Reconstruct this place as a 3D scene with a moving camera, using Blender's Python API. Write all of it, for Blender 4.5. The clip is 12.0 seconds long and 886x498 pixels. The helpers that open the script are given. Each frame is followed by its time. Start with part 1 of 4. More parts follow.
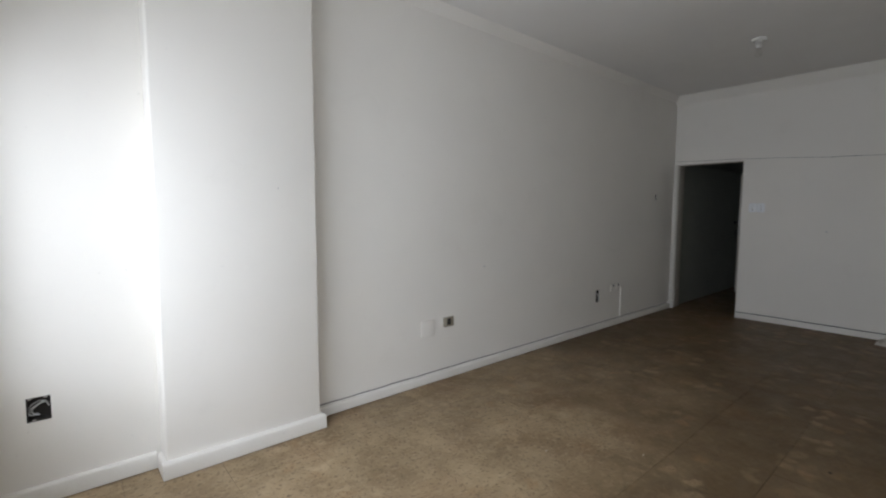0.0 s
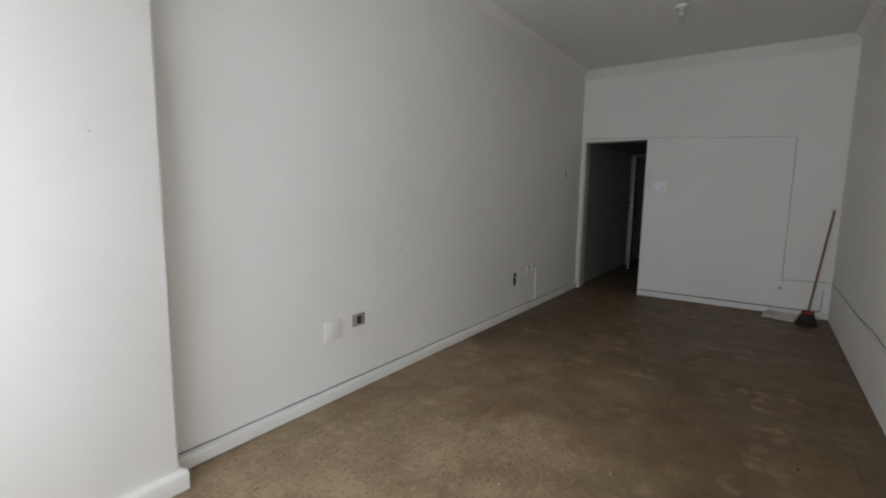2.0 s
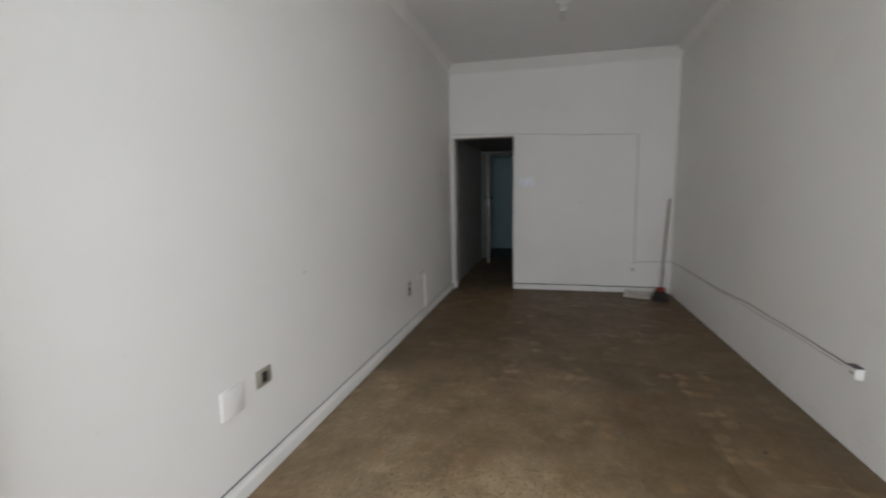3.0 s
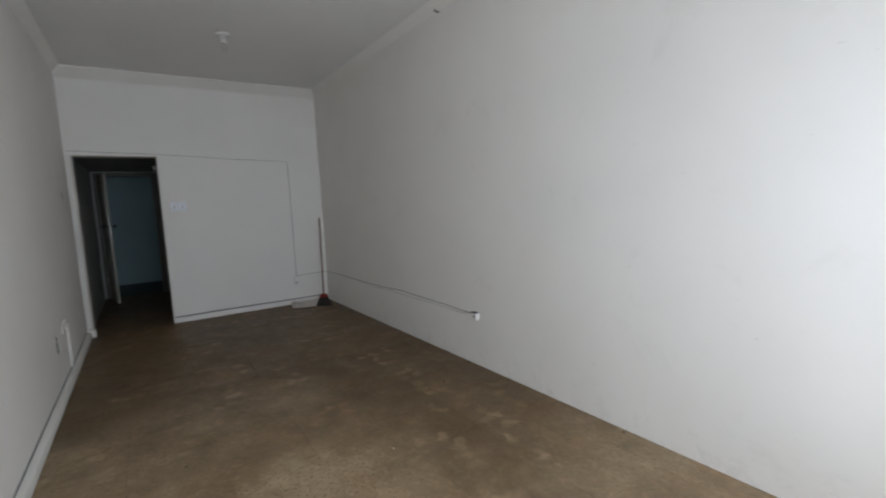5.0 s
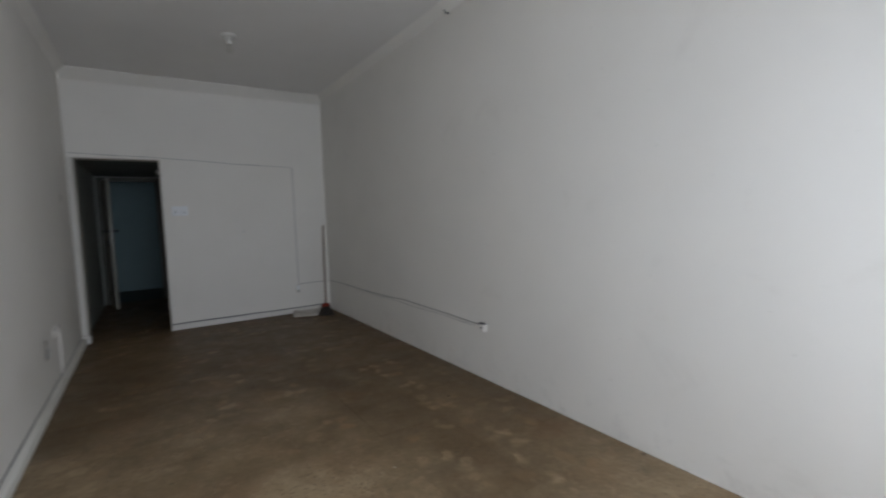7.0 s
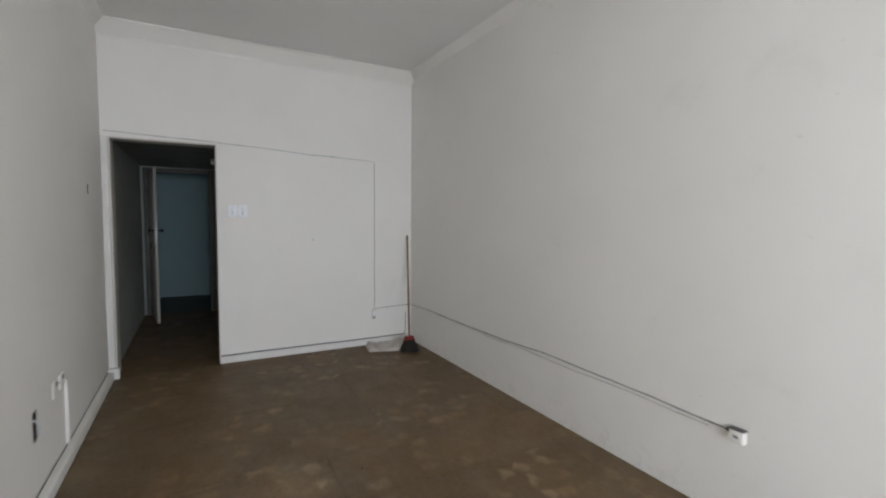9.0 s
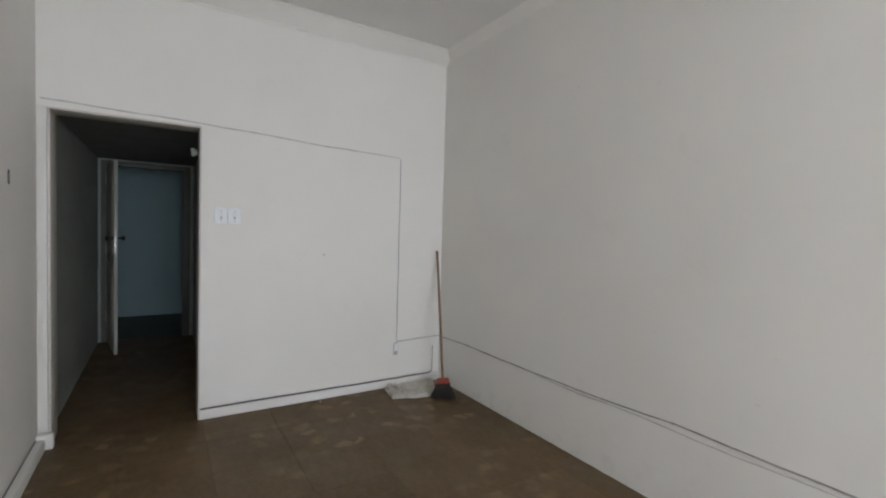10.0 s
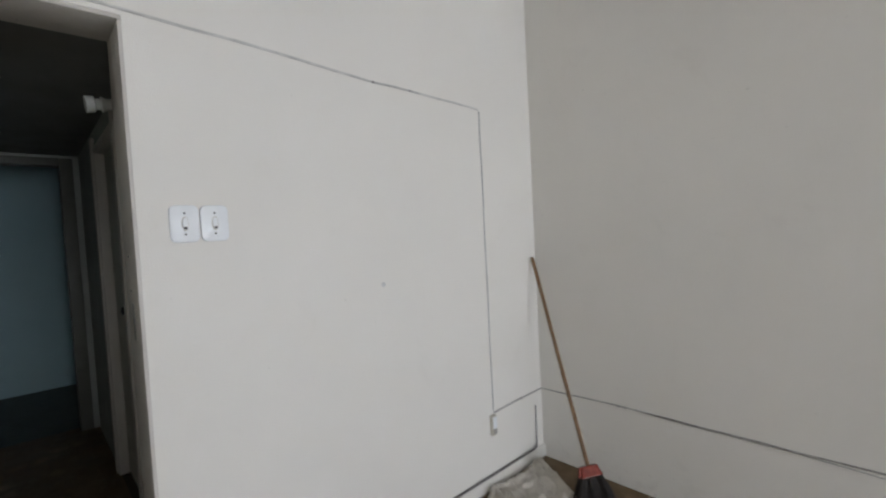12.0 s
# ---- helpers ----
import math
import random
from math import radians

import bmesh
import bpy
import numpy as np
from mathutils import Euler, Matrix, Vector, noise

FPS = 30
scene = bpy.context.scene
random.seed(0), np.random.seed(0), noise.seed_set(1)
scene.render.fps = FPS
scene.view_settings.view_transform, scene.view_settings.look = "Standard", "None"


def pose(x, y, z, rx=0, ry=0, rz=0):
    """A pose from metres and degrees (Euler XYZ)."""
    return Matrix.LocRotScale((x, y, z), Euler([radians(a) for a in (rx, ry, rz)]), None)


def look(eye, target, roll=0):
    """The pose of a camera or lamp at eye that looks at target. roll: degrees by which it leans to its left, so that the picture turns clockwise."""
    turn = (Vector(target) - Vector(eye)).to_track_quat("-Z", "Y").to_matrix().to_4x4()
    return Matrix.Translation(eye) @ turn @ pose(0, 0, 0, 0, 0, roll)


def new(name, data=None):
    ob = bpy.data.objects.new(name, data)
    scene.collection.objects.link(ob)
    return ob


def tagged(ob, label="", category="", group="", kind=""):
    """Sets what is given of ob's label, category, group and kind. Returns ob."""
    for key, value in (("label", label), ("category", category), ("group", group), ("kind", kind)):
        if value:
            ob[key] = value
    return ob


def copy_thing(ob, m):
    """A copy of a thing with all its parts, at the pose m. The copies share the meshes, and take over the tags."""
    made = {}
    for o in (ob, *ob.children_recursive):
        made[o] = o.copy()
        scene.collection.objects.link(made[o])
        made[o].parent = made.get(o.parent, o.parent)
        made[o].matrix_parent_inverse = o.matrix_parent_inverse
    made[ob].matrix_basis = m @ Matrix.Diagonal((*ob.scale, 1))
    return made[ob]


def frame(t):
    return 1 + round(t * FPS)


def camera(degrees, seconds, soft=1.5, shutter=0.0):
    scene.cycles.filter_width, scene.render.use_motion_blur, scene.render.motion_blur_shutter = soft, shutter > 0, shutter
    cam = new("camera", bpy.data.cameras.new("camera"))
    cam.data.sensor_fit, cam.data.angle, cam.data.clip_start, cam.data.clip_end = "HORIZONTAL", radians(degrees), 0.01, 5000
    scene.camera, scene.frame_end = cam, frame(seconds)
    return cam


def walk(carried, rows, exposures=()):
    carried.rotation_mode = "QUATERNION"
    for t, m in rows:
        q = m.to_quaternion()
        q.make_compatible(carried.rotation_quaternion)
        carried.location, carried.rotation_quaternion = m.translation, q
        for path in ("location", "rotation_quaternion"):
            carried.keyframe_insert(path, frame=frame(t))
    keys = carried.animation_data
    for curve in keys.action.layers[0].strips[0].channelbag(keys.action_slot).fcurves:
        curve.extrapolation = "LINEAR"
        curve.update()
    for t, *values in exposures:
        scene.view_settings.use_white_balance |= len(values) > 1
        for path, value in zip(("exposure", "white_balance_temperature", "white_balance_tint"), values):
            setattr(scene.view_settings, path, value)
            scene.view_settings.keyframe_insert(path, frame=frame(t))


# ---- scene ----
cam = camera(89.0, 12.0, 2.0, 0.4)
PATH = [
    (0, (0.041, 0.039, 1.439), (1.338, 1.552, 1.268), 0.2),
    (0.5, (0.112, 0.002, 1.423), (1.468, 1.462, 1.247), -0.3),
    (1, (0.263, 0.086, 1.384), (1.633, 1.53, 1.195), -0.3),
    (1.5, (0.322, 0.33, 1.366), (1.756, 1.712, 1.182), -0.3),
    (2, (0.435, 0.692, 1.358), (2.054, 1.841, 1.111), 0.9),
    (2.5, (0.643, 1.167, 1.362), (2.38, 2.129, 1.128), 0.0),
    (3, (0.705, 1.545, 1.373), (2.635, 2.006, 1.121), -1.0),
    (3.5, (0.906, 1.792, 1.375), (2.891, 1.704, 1.148), -4.2),
    (3.7, (0.915, 1.905, 1.386), (2.894, 1.710, 1.165), -4.3),
    (5.3, (0.311, 2.344, 1.41), (1.896, 1.142, 1.204), -2.8),
    (5.5, (0.31, 2.4, 1.43), (1.865, 1.159, 1.226), -2.9),
    (6, (0.342, 2.506, 1.459), (1.694, 1.048, 1.242), -1.4),
    (6.5, (0.364, 2.485, 1.442), (1.692, 1.002, 1.251), -1.4),
    (7, (0.505, 2.213, 1.342), (2.175, 1.124, 1.187), -1.9),
    (7.2, (0.566, 2.216, 1.368), (2.296, 1.221, 1.192), -1.9),
    (8.8, (1.982, 2.228, 1.427), (3.754, 1.31, 1.291), -0.2),
    (9, (2.184, 2.213, 1.417), (3.936, 1.256, 1.289), 0.5),
    (9.5, (2.787, 2.206, 1.43), (4.534, 1.234, 1.366), 1.2),
    (10, (3.352, 2.27, 1.419), (5.047, 1.212, 1.341), 1.7),
    (10.5, (3.917, 2.281, 1.416), (5.604, 1.21, 1.33), -2.0),
    (11, (4.405, 2.33, 1.422), (6.031, 1.169, 1.326), -2.6),
    (11.5, (4.818, 2.291, 1.391), (6.356, 1.018, 1.291), -1.9),
    (12, (5.368, 2.292, 1.42), (6.832, 0.931, 1.34), -3.0),
]
EXPOSURES = [(0.0, -0.24, 7270, 17.2), (0.5, -0.47, 7220, 17.2), (1.0, -0.64, 7170, 17.2), (1.5, -0.70, 7170, 17.2), (2.0, -0.09, 7270, 17.2), (2.5, 0.21, 7320, 17.2),
             (3.0, 0.21, 7270, 17.2), (3.5, 0.58, 7220, 17.2), (5.5, -0.02, 6880, 16.7), (6.0, 0.01, 6830, 16.7), (6.5, -0.37, 6830, 16.7), (7.0, -0.22, 6980, 16.7),
             (9.0, 0.88, 7130, 17.2), (9.5, 0.92, 7150, 17.0), (12.0, 1.11, 7180, 17.0)]
walk(cam, [(t, look(eye, target, roll)) for t, eye, target, roll in PATH], EXPOSURES)

# ---- plan, in metres: x runs from the street front to the back of the flat, z up ----
FRONT = -0.28          # inner face of the street wall, main room
FRONT_SIDE = 0.0      # the same, side room
BACK = 7.0             # back wall of the main room
LEFT = 2.92            # long wall of the main room
CEIL = 3.07
PASS_CEIL = 2.15
PASS_RIGHT = 1.93
END_DOOR = 9.9         # wall with the inner door at the end of the passage
END_WALL = 11.55
PART = 0.012           # main-room face of the partition
SIDE_BACK = -3.20      # far wall of the side room

# ---- sky, sun and window light ----
world = bpy.data.worlds.new("world")
scene.world = world
world.use_nodes = True
wn = world.node_tree
sky = wn.nodes.new("ShaderNodeTexSky")
sky.sky_type = "NISHITA"
sky.sun_disc = False
sky.sun_elevation, sky.sun_rotation = radians(48), radians(90)
wn.links.new(sky.outputs[0], wn.nodes["Background"].inputs[0])
wn.nodes["Background"].inputs[1].default_value = 0.06

sun_data = bpy.data.lights.new("sun", "SUN")
sun_data.energy, sun_data.angle, sun_data.color = 1.2, radians(12), (1.0, 0.95, 0.88)
new("sun", sun_data).matrix_world = look((30, 0, 34), (0, 0, 0))


def window_light(name, eye, target, width, height, watts, colour):
    data = bpy.data.lights.new(name, "AREA")
    data.shape, data.size, data.size_y = "RECTANGLE", width, height
    data.energy, data.color, data.spread = watts, colour, radians(171)
    lamp = new(name, data)
    lamp.matrix_world = look(eye, target)
    return lamp


# the sky's light in the two street windows, leaning a little downwards
window_light("daylight_main", (FRONT - 0.18, 1.45, 1.47), (FRONT + 2.82, 1.45, 0.78), 2.50, 1.40, 59, (0.69, 0.835, 1.0))
window_light("daylight_side", (FRONT_SIDE - 0.18, -1.45, 1.47), (FRONT_SIDE + 2.82, -1.45, 0.45), 2.30, 1.36, 64, (0.69, 0.835, 1.0))


# ---- materials ----
class Nodes:
    """Short hand for building one node material."""

    def __init__(self, name, rough=0.6, metal=0.0, spec=0.5):
        self.mat = bpy.data.materials.new(name)
        self.mat.use_nodes = True
        self.tree = self.mat.node_tree
        self.shader = self.tree.nodes["Principled BSDF"]
        self.shader.inputs["Roughness"].default_value = rough
        self.shader.inputs["Metallic"].default_value = metal
        self.shader.inputs["Specular IOR Level"].default_value = spec
        self.where = self.tree.nodes.new("ShaderNodeNewGeometry").outputs["Position"]

    def link(self, a, b):
        self.tree.links.new(a, b)

    def noise(self, scale, detail=4.0, rough=0.55, distort=0.0, stretch=None):
        n = self.tree.nodes.new("ShaderNodeTexNoise")
        n.inputs["Scale"].default_value = scale
        n.inputs["Detail"].default_value = detail
        n.inputs["Roughness"].default_value = rough
        n.inputs["Distortion"].default_value = distort
        src = self.where
        if stretch:
            m = self.tree.nodes.new("ShaderNodeMapping")
            m.inputs["Scale"].default_value = stretch
            self.link(src, m.inputs[0])
            src = m.outputs[0]
        self.link(src, n.inputs["Vector"])
        return n.outputs["Fac"]

    def ramp(self, fac, *stops):
        r = self.tree.nodes.new("ShaderNodeValToRGB")
        while len(r.color_ramp.elements) < len(stops):
            r.color_ramp.elements.new(0.5)
        for el, (at, v) in zip(r.color_ramp.elements, stops):
            el.position = at
            el.color = (*v, 1) if isinstance(v, tuple) else (v, v, v, 1)
        self.link(fac, r.inputs[0])
        return r.outputs[0]

    def mix(self, fac, a, b, mode="MIX"):
        m = self.tree.nodes.new("ShaderNodeMix")
        m.data_type, m.blend_type = "RGBA", mode
        for i, v in ((0, fac), (6, a), (7, b)):
            if isinstance(v, (int, float)):
                m.inputs[i].default_value = v
            elif isinstance(v, tuple):
                m.inputs[i].default_value = (*v, 1)
            else:
                self.link(v, m.inputs[i])
        return m.outputs[2]

    def colour(self, v):
        if isinstance(v, tuple):
            self.shader.inputs["Base Color"].default_value = (*v, 1)
        else:
            self.link(v, self.shader.inputs["Base Color"])
        return self

    def rough(self, v):
        self.link(v, self.shader.inputs["Roughness"])
        return self

    def bump(self, height, strength=0.3, depth=0.01):
        b = self.tree.nodes.new("ShaderNodeBump")
        b.inputs["Strength"].default_value = strength
        b.inputs["Distance"].default_value = depth
        self.link(height, b.inputs["Height"])
        self.link(b.outputs[0], self.shader.inputs["Normal"])
        return self


def wall_paint(name, tone, grime, amount, scuffed=False):
    """Old emulsion paint: roller grain, faint unevenness, smudges."""
    n = Nodes(name, 0.62, 0, 0.3)
    cloud = n.ramp(n.noise(1.3, 3, 0.5), (0.35, tone), (0.7, tuple(c * 0.965 for c in tone)))
    smear = n.ramp(n.noise(2.6, 6, 0.68, 0.6), (0.60, 0.0), (0.80, amount))
    col = n.mix(smear, cloud, grime)
    speck = n.ramp(n.noise(34, 2, 0.5), (0.755, 0.0), (0.79, amount * 1.2))
    col = n.mix(speck, col, tuple(c * 0.55 for c in grime))
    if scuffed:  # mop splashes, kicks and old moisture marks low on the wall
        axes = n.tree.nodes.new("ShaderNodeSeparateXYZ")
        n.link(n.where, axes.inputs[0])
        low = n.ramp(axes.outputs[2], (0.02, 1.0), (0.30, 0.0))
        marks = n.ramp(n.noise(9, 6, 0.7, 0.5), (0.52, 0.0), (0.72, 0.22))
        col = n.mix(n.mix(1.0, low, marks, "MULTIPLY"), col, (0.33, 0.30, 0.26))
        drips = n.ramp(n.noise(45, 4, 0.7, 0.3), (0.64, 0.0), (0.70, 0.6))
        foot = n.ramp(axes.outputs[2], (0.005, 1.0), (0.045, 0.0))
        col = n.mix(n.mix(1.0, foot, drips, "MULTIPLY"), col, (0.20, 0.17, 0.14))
    n.colour(col)
    n.rough(n.ramp(n.noise(5, 3), (0.3, 0.52), (0.7, 0.7)))
    fine = n.noise(140, 3, 0.6)
    wave = n.noise(3.2, 2, 0.5)
    both = n.mix(0.35, fine, wave)
    return n.bump(both, 0.14, 0.012).mat


M_WALL = wall_paint("white_wall_paint", (0.83, 0.80, 0.745), (0.55, 0.51, 0.45), 0.12)
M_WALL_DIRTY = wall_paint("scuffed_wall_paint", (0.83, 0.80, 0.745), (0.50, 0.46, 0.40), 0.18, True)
M_CEIL = wall_paint("ceiling_paint", (0.80, 0.78, 0.75), (0.55, 0.51, 0.45), 0.08)
# grey-green passage walls, darkened further so the colour carries the dim light
M_PASS = wall_paint("dimmed_grey_green_paint", (0.37, 0.385, 0.35), (0.24, 0.19, 0.16), 0.2)
# the passage ceiling's shade is put into its colour
M_PASSCEIL = wall_paint("passage_ceiling_shade", (0.20, 0.20, 0.18), (0.10, 0.10, 0.09), 0.2)
M_BLUE = wall_paint("pale_blue_wall_paint", (0.36, 0.52, 0.55), (0.4, 0.42, 0.4), 0.1)


def trim_paint():
    n = Nodes("white_trim_paint", 0.5)
    chip = n.ramp(n.noise(24, 5, 0.7), (0.68, 0.0), (0.74, 0.45))
    base = n.ramp(n.noise(2.2, 4), (0.3, (0.775, 0.75, 0.70)), (0.75, (0.69, 0.665, 0.61)))
    n.colour(n.mix(chip, base, (0.42, 0.39, 0.34)))
    return n.bump(n.noise(70, 3), 0.12, 0.006).mat


def lining_paint():
    n = Nodes("grey_brown_door_lining", 0.5)
    base = n.ramp(n.noise(6, 5, 0.6, 0.4, (1, 1, 0.15)), (0.3, (0.66, 0.62, 0.565)), (0.72, (0.56, 0.52, 0.47)))
    n.colour(n.mix(n.ramp(n.noise(30, 4, 0.7), (0.66, 0.0), (0.74, 0.6)), base, (0.14, 0.12, 0.10)))
    return n.bump(n.noise(60, 3, 0.6, 0, (1, 1, 0.1)), 0.15, 0.006).mat


def floor_sheet():
    """Worn marbled vinyl: brown body with fine dark flecks, soft rubbed blotches in beige and rust."""
    n = Nodes("worn_marbled_vinyl", 0.5, 0, 0.32)

    def times(a, b):
        return n.mix(1.0, a, b, "MULTIPLY")

    def blotches(scale, near, far, twist):
        """Rounded patches of uneven size, soft at the rim."""
        warp = n.tree.nodes.new("ShaderNodeTexNoise")
        warp.inputs["Scale"].default_value, warp.inputs["Detail"].default_value = 7.0, 3.0
        n.link(n.where, warp.inputs["Vector"])
        shift = n.tree.nodes.new("ShaderNodeVectorMath")
        shift.operation = "MULTIPLY_ADD"
        shift.inputs[1].default_value = (twist, twist, 0.0)
        n.link(warp.outputs["Color"], shift.inputs[0])
        n.link(n.where, shift.inputs[2])
        cell = n.tree.nodes.new("ShaderNodeTexVoronoi")
        cell.voronoi_dimensions, cell.inputs["Scale"].default_value = "2D", scale
        n.link(shift.outputs[0], cell.inputs["Vector"])
        shape = n.ramp(cell.outputs["Distance"], (near, 1.0), (far, 0.0))
        pick = n.tree.nodes.new("ShaderNodeSeparateColor")
        n.link(cell.outputs["Color"], pick.inputs[0])
        return times(shape, n.ramp(pick.outputs[0], (0.35, 0.0), (0.95, 1.0))), pick.outputs[1]

    body = n.ramp(n.noise(1.1, 5, 0.6, 0.3), (0.3, (0.071, 0.041, 0.0165)), (0.7, (0.112, 0.068, 0.030)))
    marble = n.ramp(n.noise(34, 6, 0.7, 0.3), (0.36, 0.0), (0.70, 0.34))
    col = n.mix(marble, body, (0.215, 0.140, 0.070))
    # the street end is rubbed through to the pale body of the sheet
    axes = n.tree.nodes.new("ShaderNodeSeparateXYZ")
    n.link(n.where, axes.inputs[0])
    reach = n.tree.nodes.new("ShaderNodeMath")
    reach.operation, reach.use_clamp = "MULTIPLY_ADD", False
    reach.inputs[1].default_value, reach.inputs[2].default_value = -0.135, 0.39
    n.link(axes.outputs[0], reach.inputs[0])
    # darker strip along the partition: its fall-off of light put into colour
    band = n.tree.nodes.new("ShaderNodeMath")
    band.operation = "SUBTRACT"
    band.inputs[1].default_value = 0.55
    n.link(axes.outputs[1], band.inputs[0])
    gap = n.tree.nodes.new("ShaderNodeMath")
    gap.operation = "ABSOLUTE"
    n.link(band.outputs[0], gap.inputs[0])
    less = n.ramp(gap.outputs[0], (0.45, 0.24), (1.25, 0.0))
    shaded_reach = n.tree.nodes.new("ShaderNodeMath")
    shaded_reach.operation = "SUBTRACT"
    n.link(reach.outputs[0], shaded_reach.inputs[0])
    n.link(less, shaded_reach.inputs[1])
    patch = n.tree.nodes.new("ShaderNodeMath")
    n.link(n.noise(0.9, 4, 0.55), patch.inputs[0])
    n.link(shaded_reach.outputs[0], patch.inputs[1])
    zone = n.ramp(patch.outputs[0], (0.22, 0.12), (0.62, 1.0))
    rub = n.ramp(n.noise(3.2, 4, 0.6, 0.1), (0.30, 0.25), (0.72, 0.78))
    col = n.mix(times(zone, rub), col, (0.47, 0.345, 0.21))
    cluster = n.ramp(n.noise(1.3, 3, 0.5), (0.42, 0.06), (0.57, 1.0))
    spots, which = blotches(7.5, 0.18, 0.48, 0.19)
    pale = n.ramp(which, (0.3, (0.43, 0.32, 0.20)), (0.8, (0.29, 0.172, 0.085)))
    col = n.mix(times(times(times(spots, cluster), n.ramp(n.noise(30, 4, 0.7), (0.34, 0.55), (0.62, 1.0))), n.ramp(patch.outputs[0], (0.15, 0.48), (0.55, 0.95))), col, pale)
    rust, _ = blotches(2.3, 0.05, 0.55, 0.30)
    col = n.mix(times(rust, (0.30, 0.30, 0.30)), col, (0.20, 0.098, 0.042))
    grain = n.ramp(n.noise(19, 6, 0.74, 0.2), (0.50, 0.0), (0.66, 0.34))
    col = n.mix(times(zone, grain), col, (0.50, 0.38, 0.25))
    fleck = n.ramp(n.noise(46, 4, 0.68, 0.3), (0.55, 0.0), (0.64, 0.7))
    col = n.mix(times(zone, fleck), col, (0.10, 0.066, 0.036))
    scuff = n.ramp(n.noise(17, 6, 0.72, 0.5), (0.62, 0.0), (0.71, 0.8))
    zone2 = n.ramp(n.noise(1.9, 3, 0.5), (0.47, 0.0), (0.62, 1.0))
    col = n.mix(times(scuff, zone2), col, (0.05, 0.036, 0.025))
    speck = n.ramp(n.noise(75, 2, 0.5), (0.70, 0.0), (0.76, 0.7))
    col = n.mix(speck, col, (0.06, 0.043, 0.028))
    tint = n.ramp(n.tree.nodes.new("ShaderNodeObjectInfo").outputs["Random"], (0.0, 0.93), (1.0, 1.05))
    n.colour(times(col, tint))
    n.rough(n.ramp(n.noise(4.2, 5, 0.65), (0.3, 0.40), (0.7, 0.64)))
    return n.bump(n.noise(28, 5, 0.6), 0.12, 0.006).mat


def plain(name, colour, rough=0.5, metal=0.0, grain=40.0, spread=0.12):
    n = Nodes(name, rough, metal)
    dark = tuple(c * (1 - spread) for c in colour)
    n.colour(n.ramp(n.noise(grain, 4, 0.6), (0.3, colour), (0.75, dark)))
    return n.bump(n.noise(grain * 4, 2), 0.06, 0.003).mat


def cable_paint():
    n = Nodes("painted_over_cable", 0.5)
    n.colour(n.ramp(n.noise(6, 5, 0.7), (0.40, (0.46, 0.44, 0.41)), (0.62, (0.22, 0.205, 0.19))))
    return n.mat


def broom_wood():
    n = Nodes("varnished_broomstick_wood", 0.42)
    n.colour(n.ramp(n.noise(9, 5, 0.6, 0.6, (6, 6, 0.5)), (0.3, (0.27, 0.150, 0.066)), (0.7, (0.145, 0.080, 0.036))))
    return n.mat


def rag_cloth():
    n = Nodes("grey_cotton_rag", 0.92, 0, 0.1)
    n.colour(n.ramp(n.noise(7, 5, 0.65), (0.3, (0.60, 0.56, 0.50)), (0.75, (0.44, 0.40, 0.35))))
    return n.bump(n.noise(420, 2), 0.4, 0.004).mat


def clear_glass(name, colour, rough, ior=1.45):
    n = Nodes(name, rough)
    n.shader.inputs["Transmission Weight"].default_value = 1.0
    n.shader.inputs["IOR"].default_value = ior
    n.colour(colour)
    return n.mat


M_TRIM = trim_paint()
M_LINING = lining_paint()
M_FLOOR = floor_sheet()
M_ENDFLOOR = plain("dark_green_linoleum", (0.048, 0.062, 0.046), 0.5, 0, 9, 0.35)
M_JOINT = plain("dirty_floor_joint", (0.075, 0.055, 0.038), 0.9)
M_CABLE = cable_paint()
M_WALLCABLE = plain("cable_painted_with_the_wall", (0.68, 0.67, 0.65), 0.55, 0, 9, 0.4)
M_CABLEGREY = plain("half_bare_painted_cable", (0.68, 0.66, 0.62), 0.55, 0, 9, 0.45)
M_DROP = plain("greyed_cable", (0.43, 0.42, 0.40), 0.5, 0, 7, 0.3)
M_GREYCABLE = plain("dusty_grey_cable", (0.27, 0.26, 0.25), 0.6, 0, 8, 0.4)
M_DARKCABLE = plain("dark_grey_cable", (0.085, 0.08, 0.077), 0.5)
M_PLASTIC = plain("white_plastic", (0.91, 0.93, 0.94), 0.24, 0, 25, 0.05)
M_OLDPLASTIC = plain("yellowed_plastic", (0.62, 0.58, 0.49), 0.42, 0, 30, 0.15)
M_SOCKET = plain("greyed_socket_plastic", (0.36, 0.325, 0.26), 0.42, 0, 30, 0.15)
M_BEIGE = plain("painted_conduit", (0.70, 0.68, 0.63), 0.5, 0, 20, 0.15)
M_STEEL = plain("dull_steel", (0.42, 0.41, 0.39), 0.4, 0.9, 60, 0.25)
M_BLACK = plain("black_metal", (0.03, 0.03, 0.03), 0.42, 0.3)
# near-black: the socket insert's own colour, and shade painted inside wall holes
M_HOLE = plain("dark_insert_and_hole_shade", (0.035, 0.03, 0.026), 0.95)
M_MORTAR = plain("broken_mortar", (0.22, 0.18, 0.14), 0.95, 0, 90, 0.4)
M_WIRE = plain("pale_insulated_wire", (0.62, 0.62, 0.60), 0.45)
M_RED = plain("red_plastic", (0.30, 0.05, 0.034), 0.2, 0, 45, 0.5)
M_BRISTLE = plain("black_bristles", (0.030, 0.021, 0.015), 0.6, 0, 80, 0.5)
M_STICK = broom_wood()
M_RAG = rag_cloth()
M_PORCELAIN = plain("porcelain", (0.78, 0.77, 0.73), 0.2, 0, 20, 0.06)
M_BULB = clear_glass("bulb_glass", (0.95, 0.95, 0.93), 0.05, 1.12)
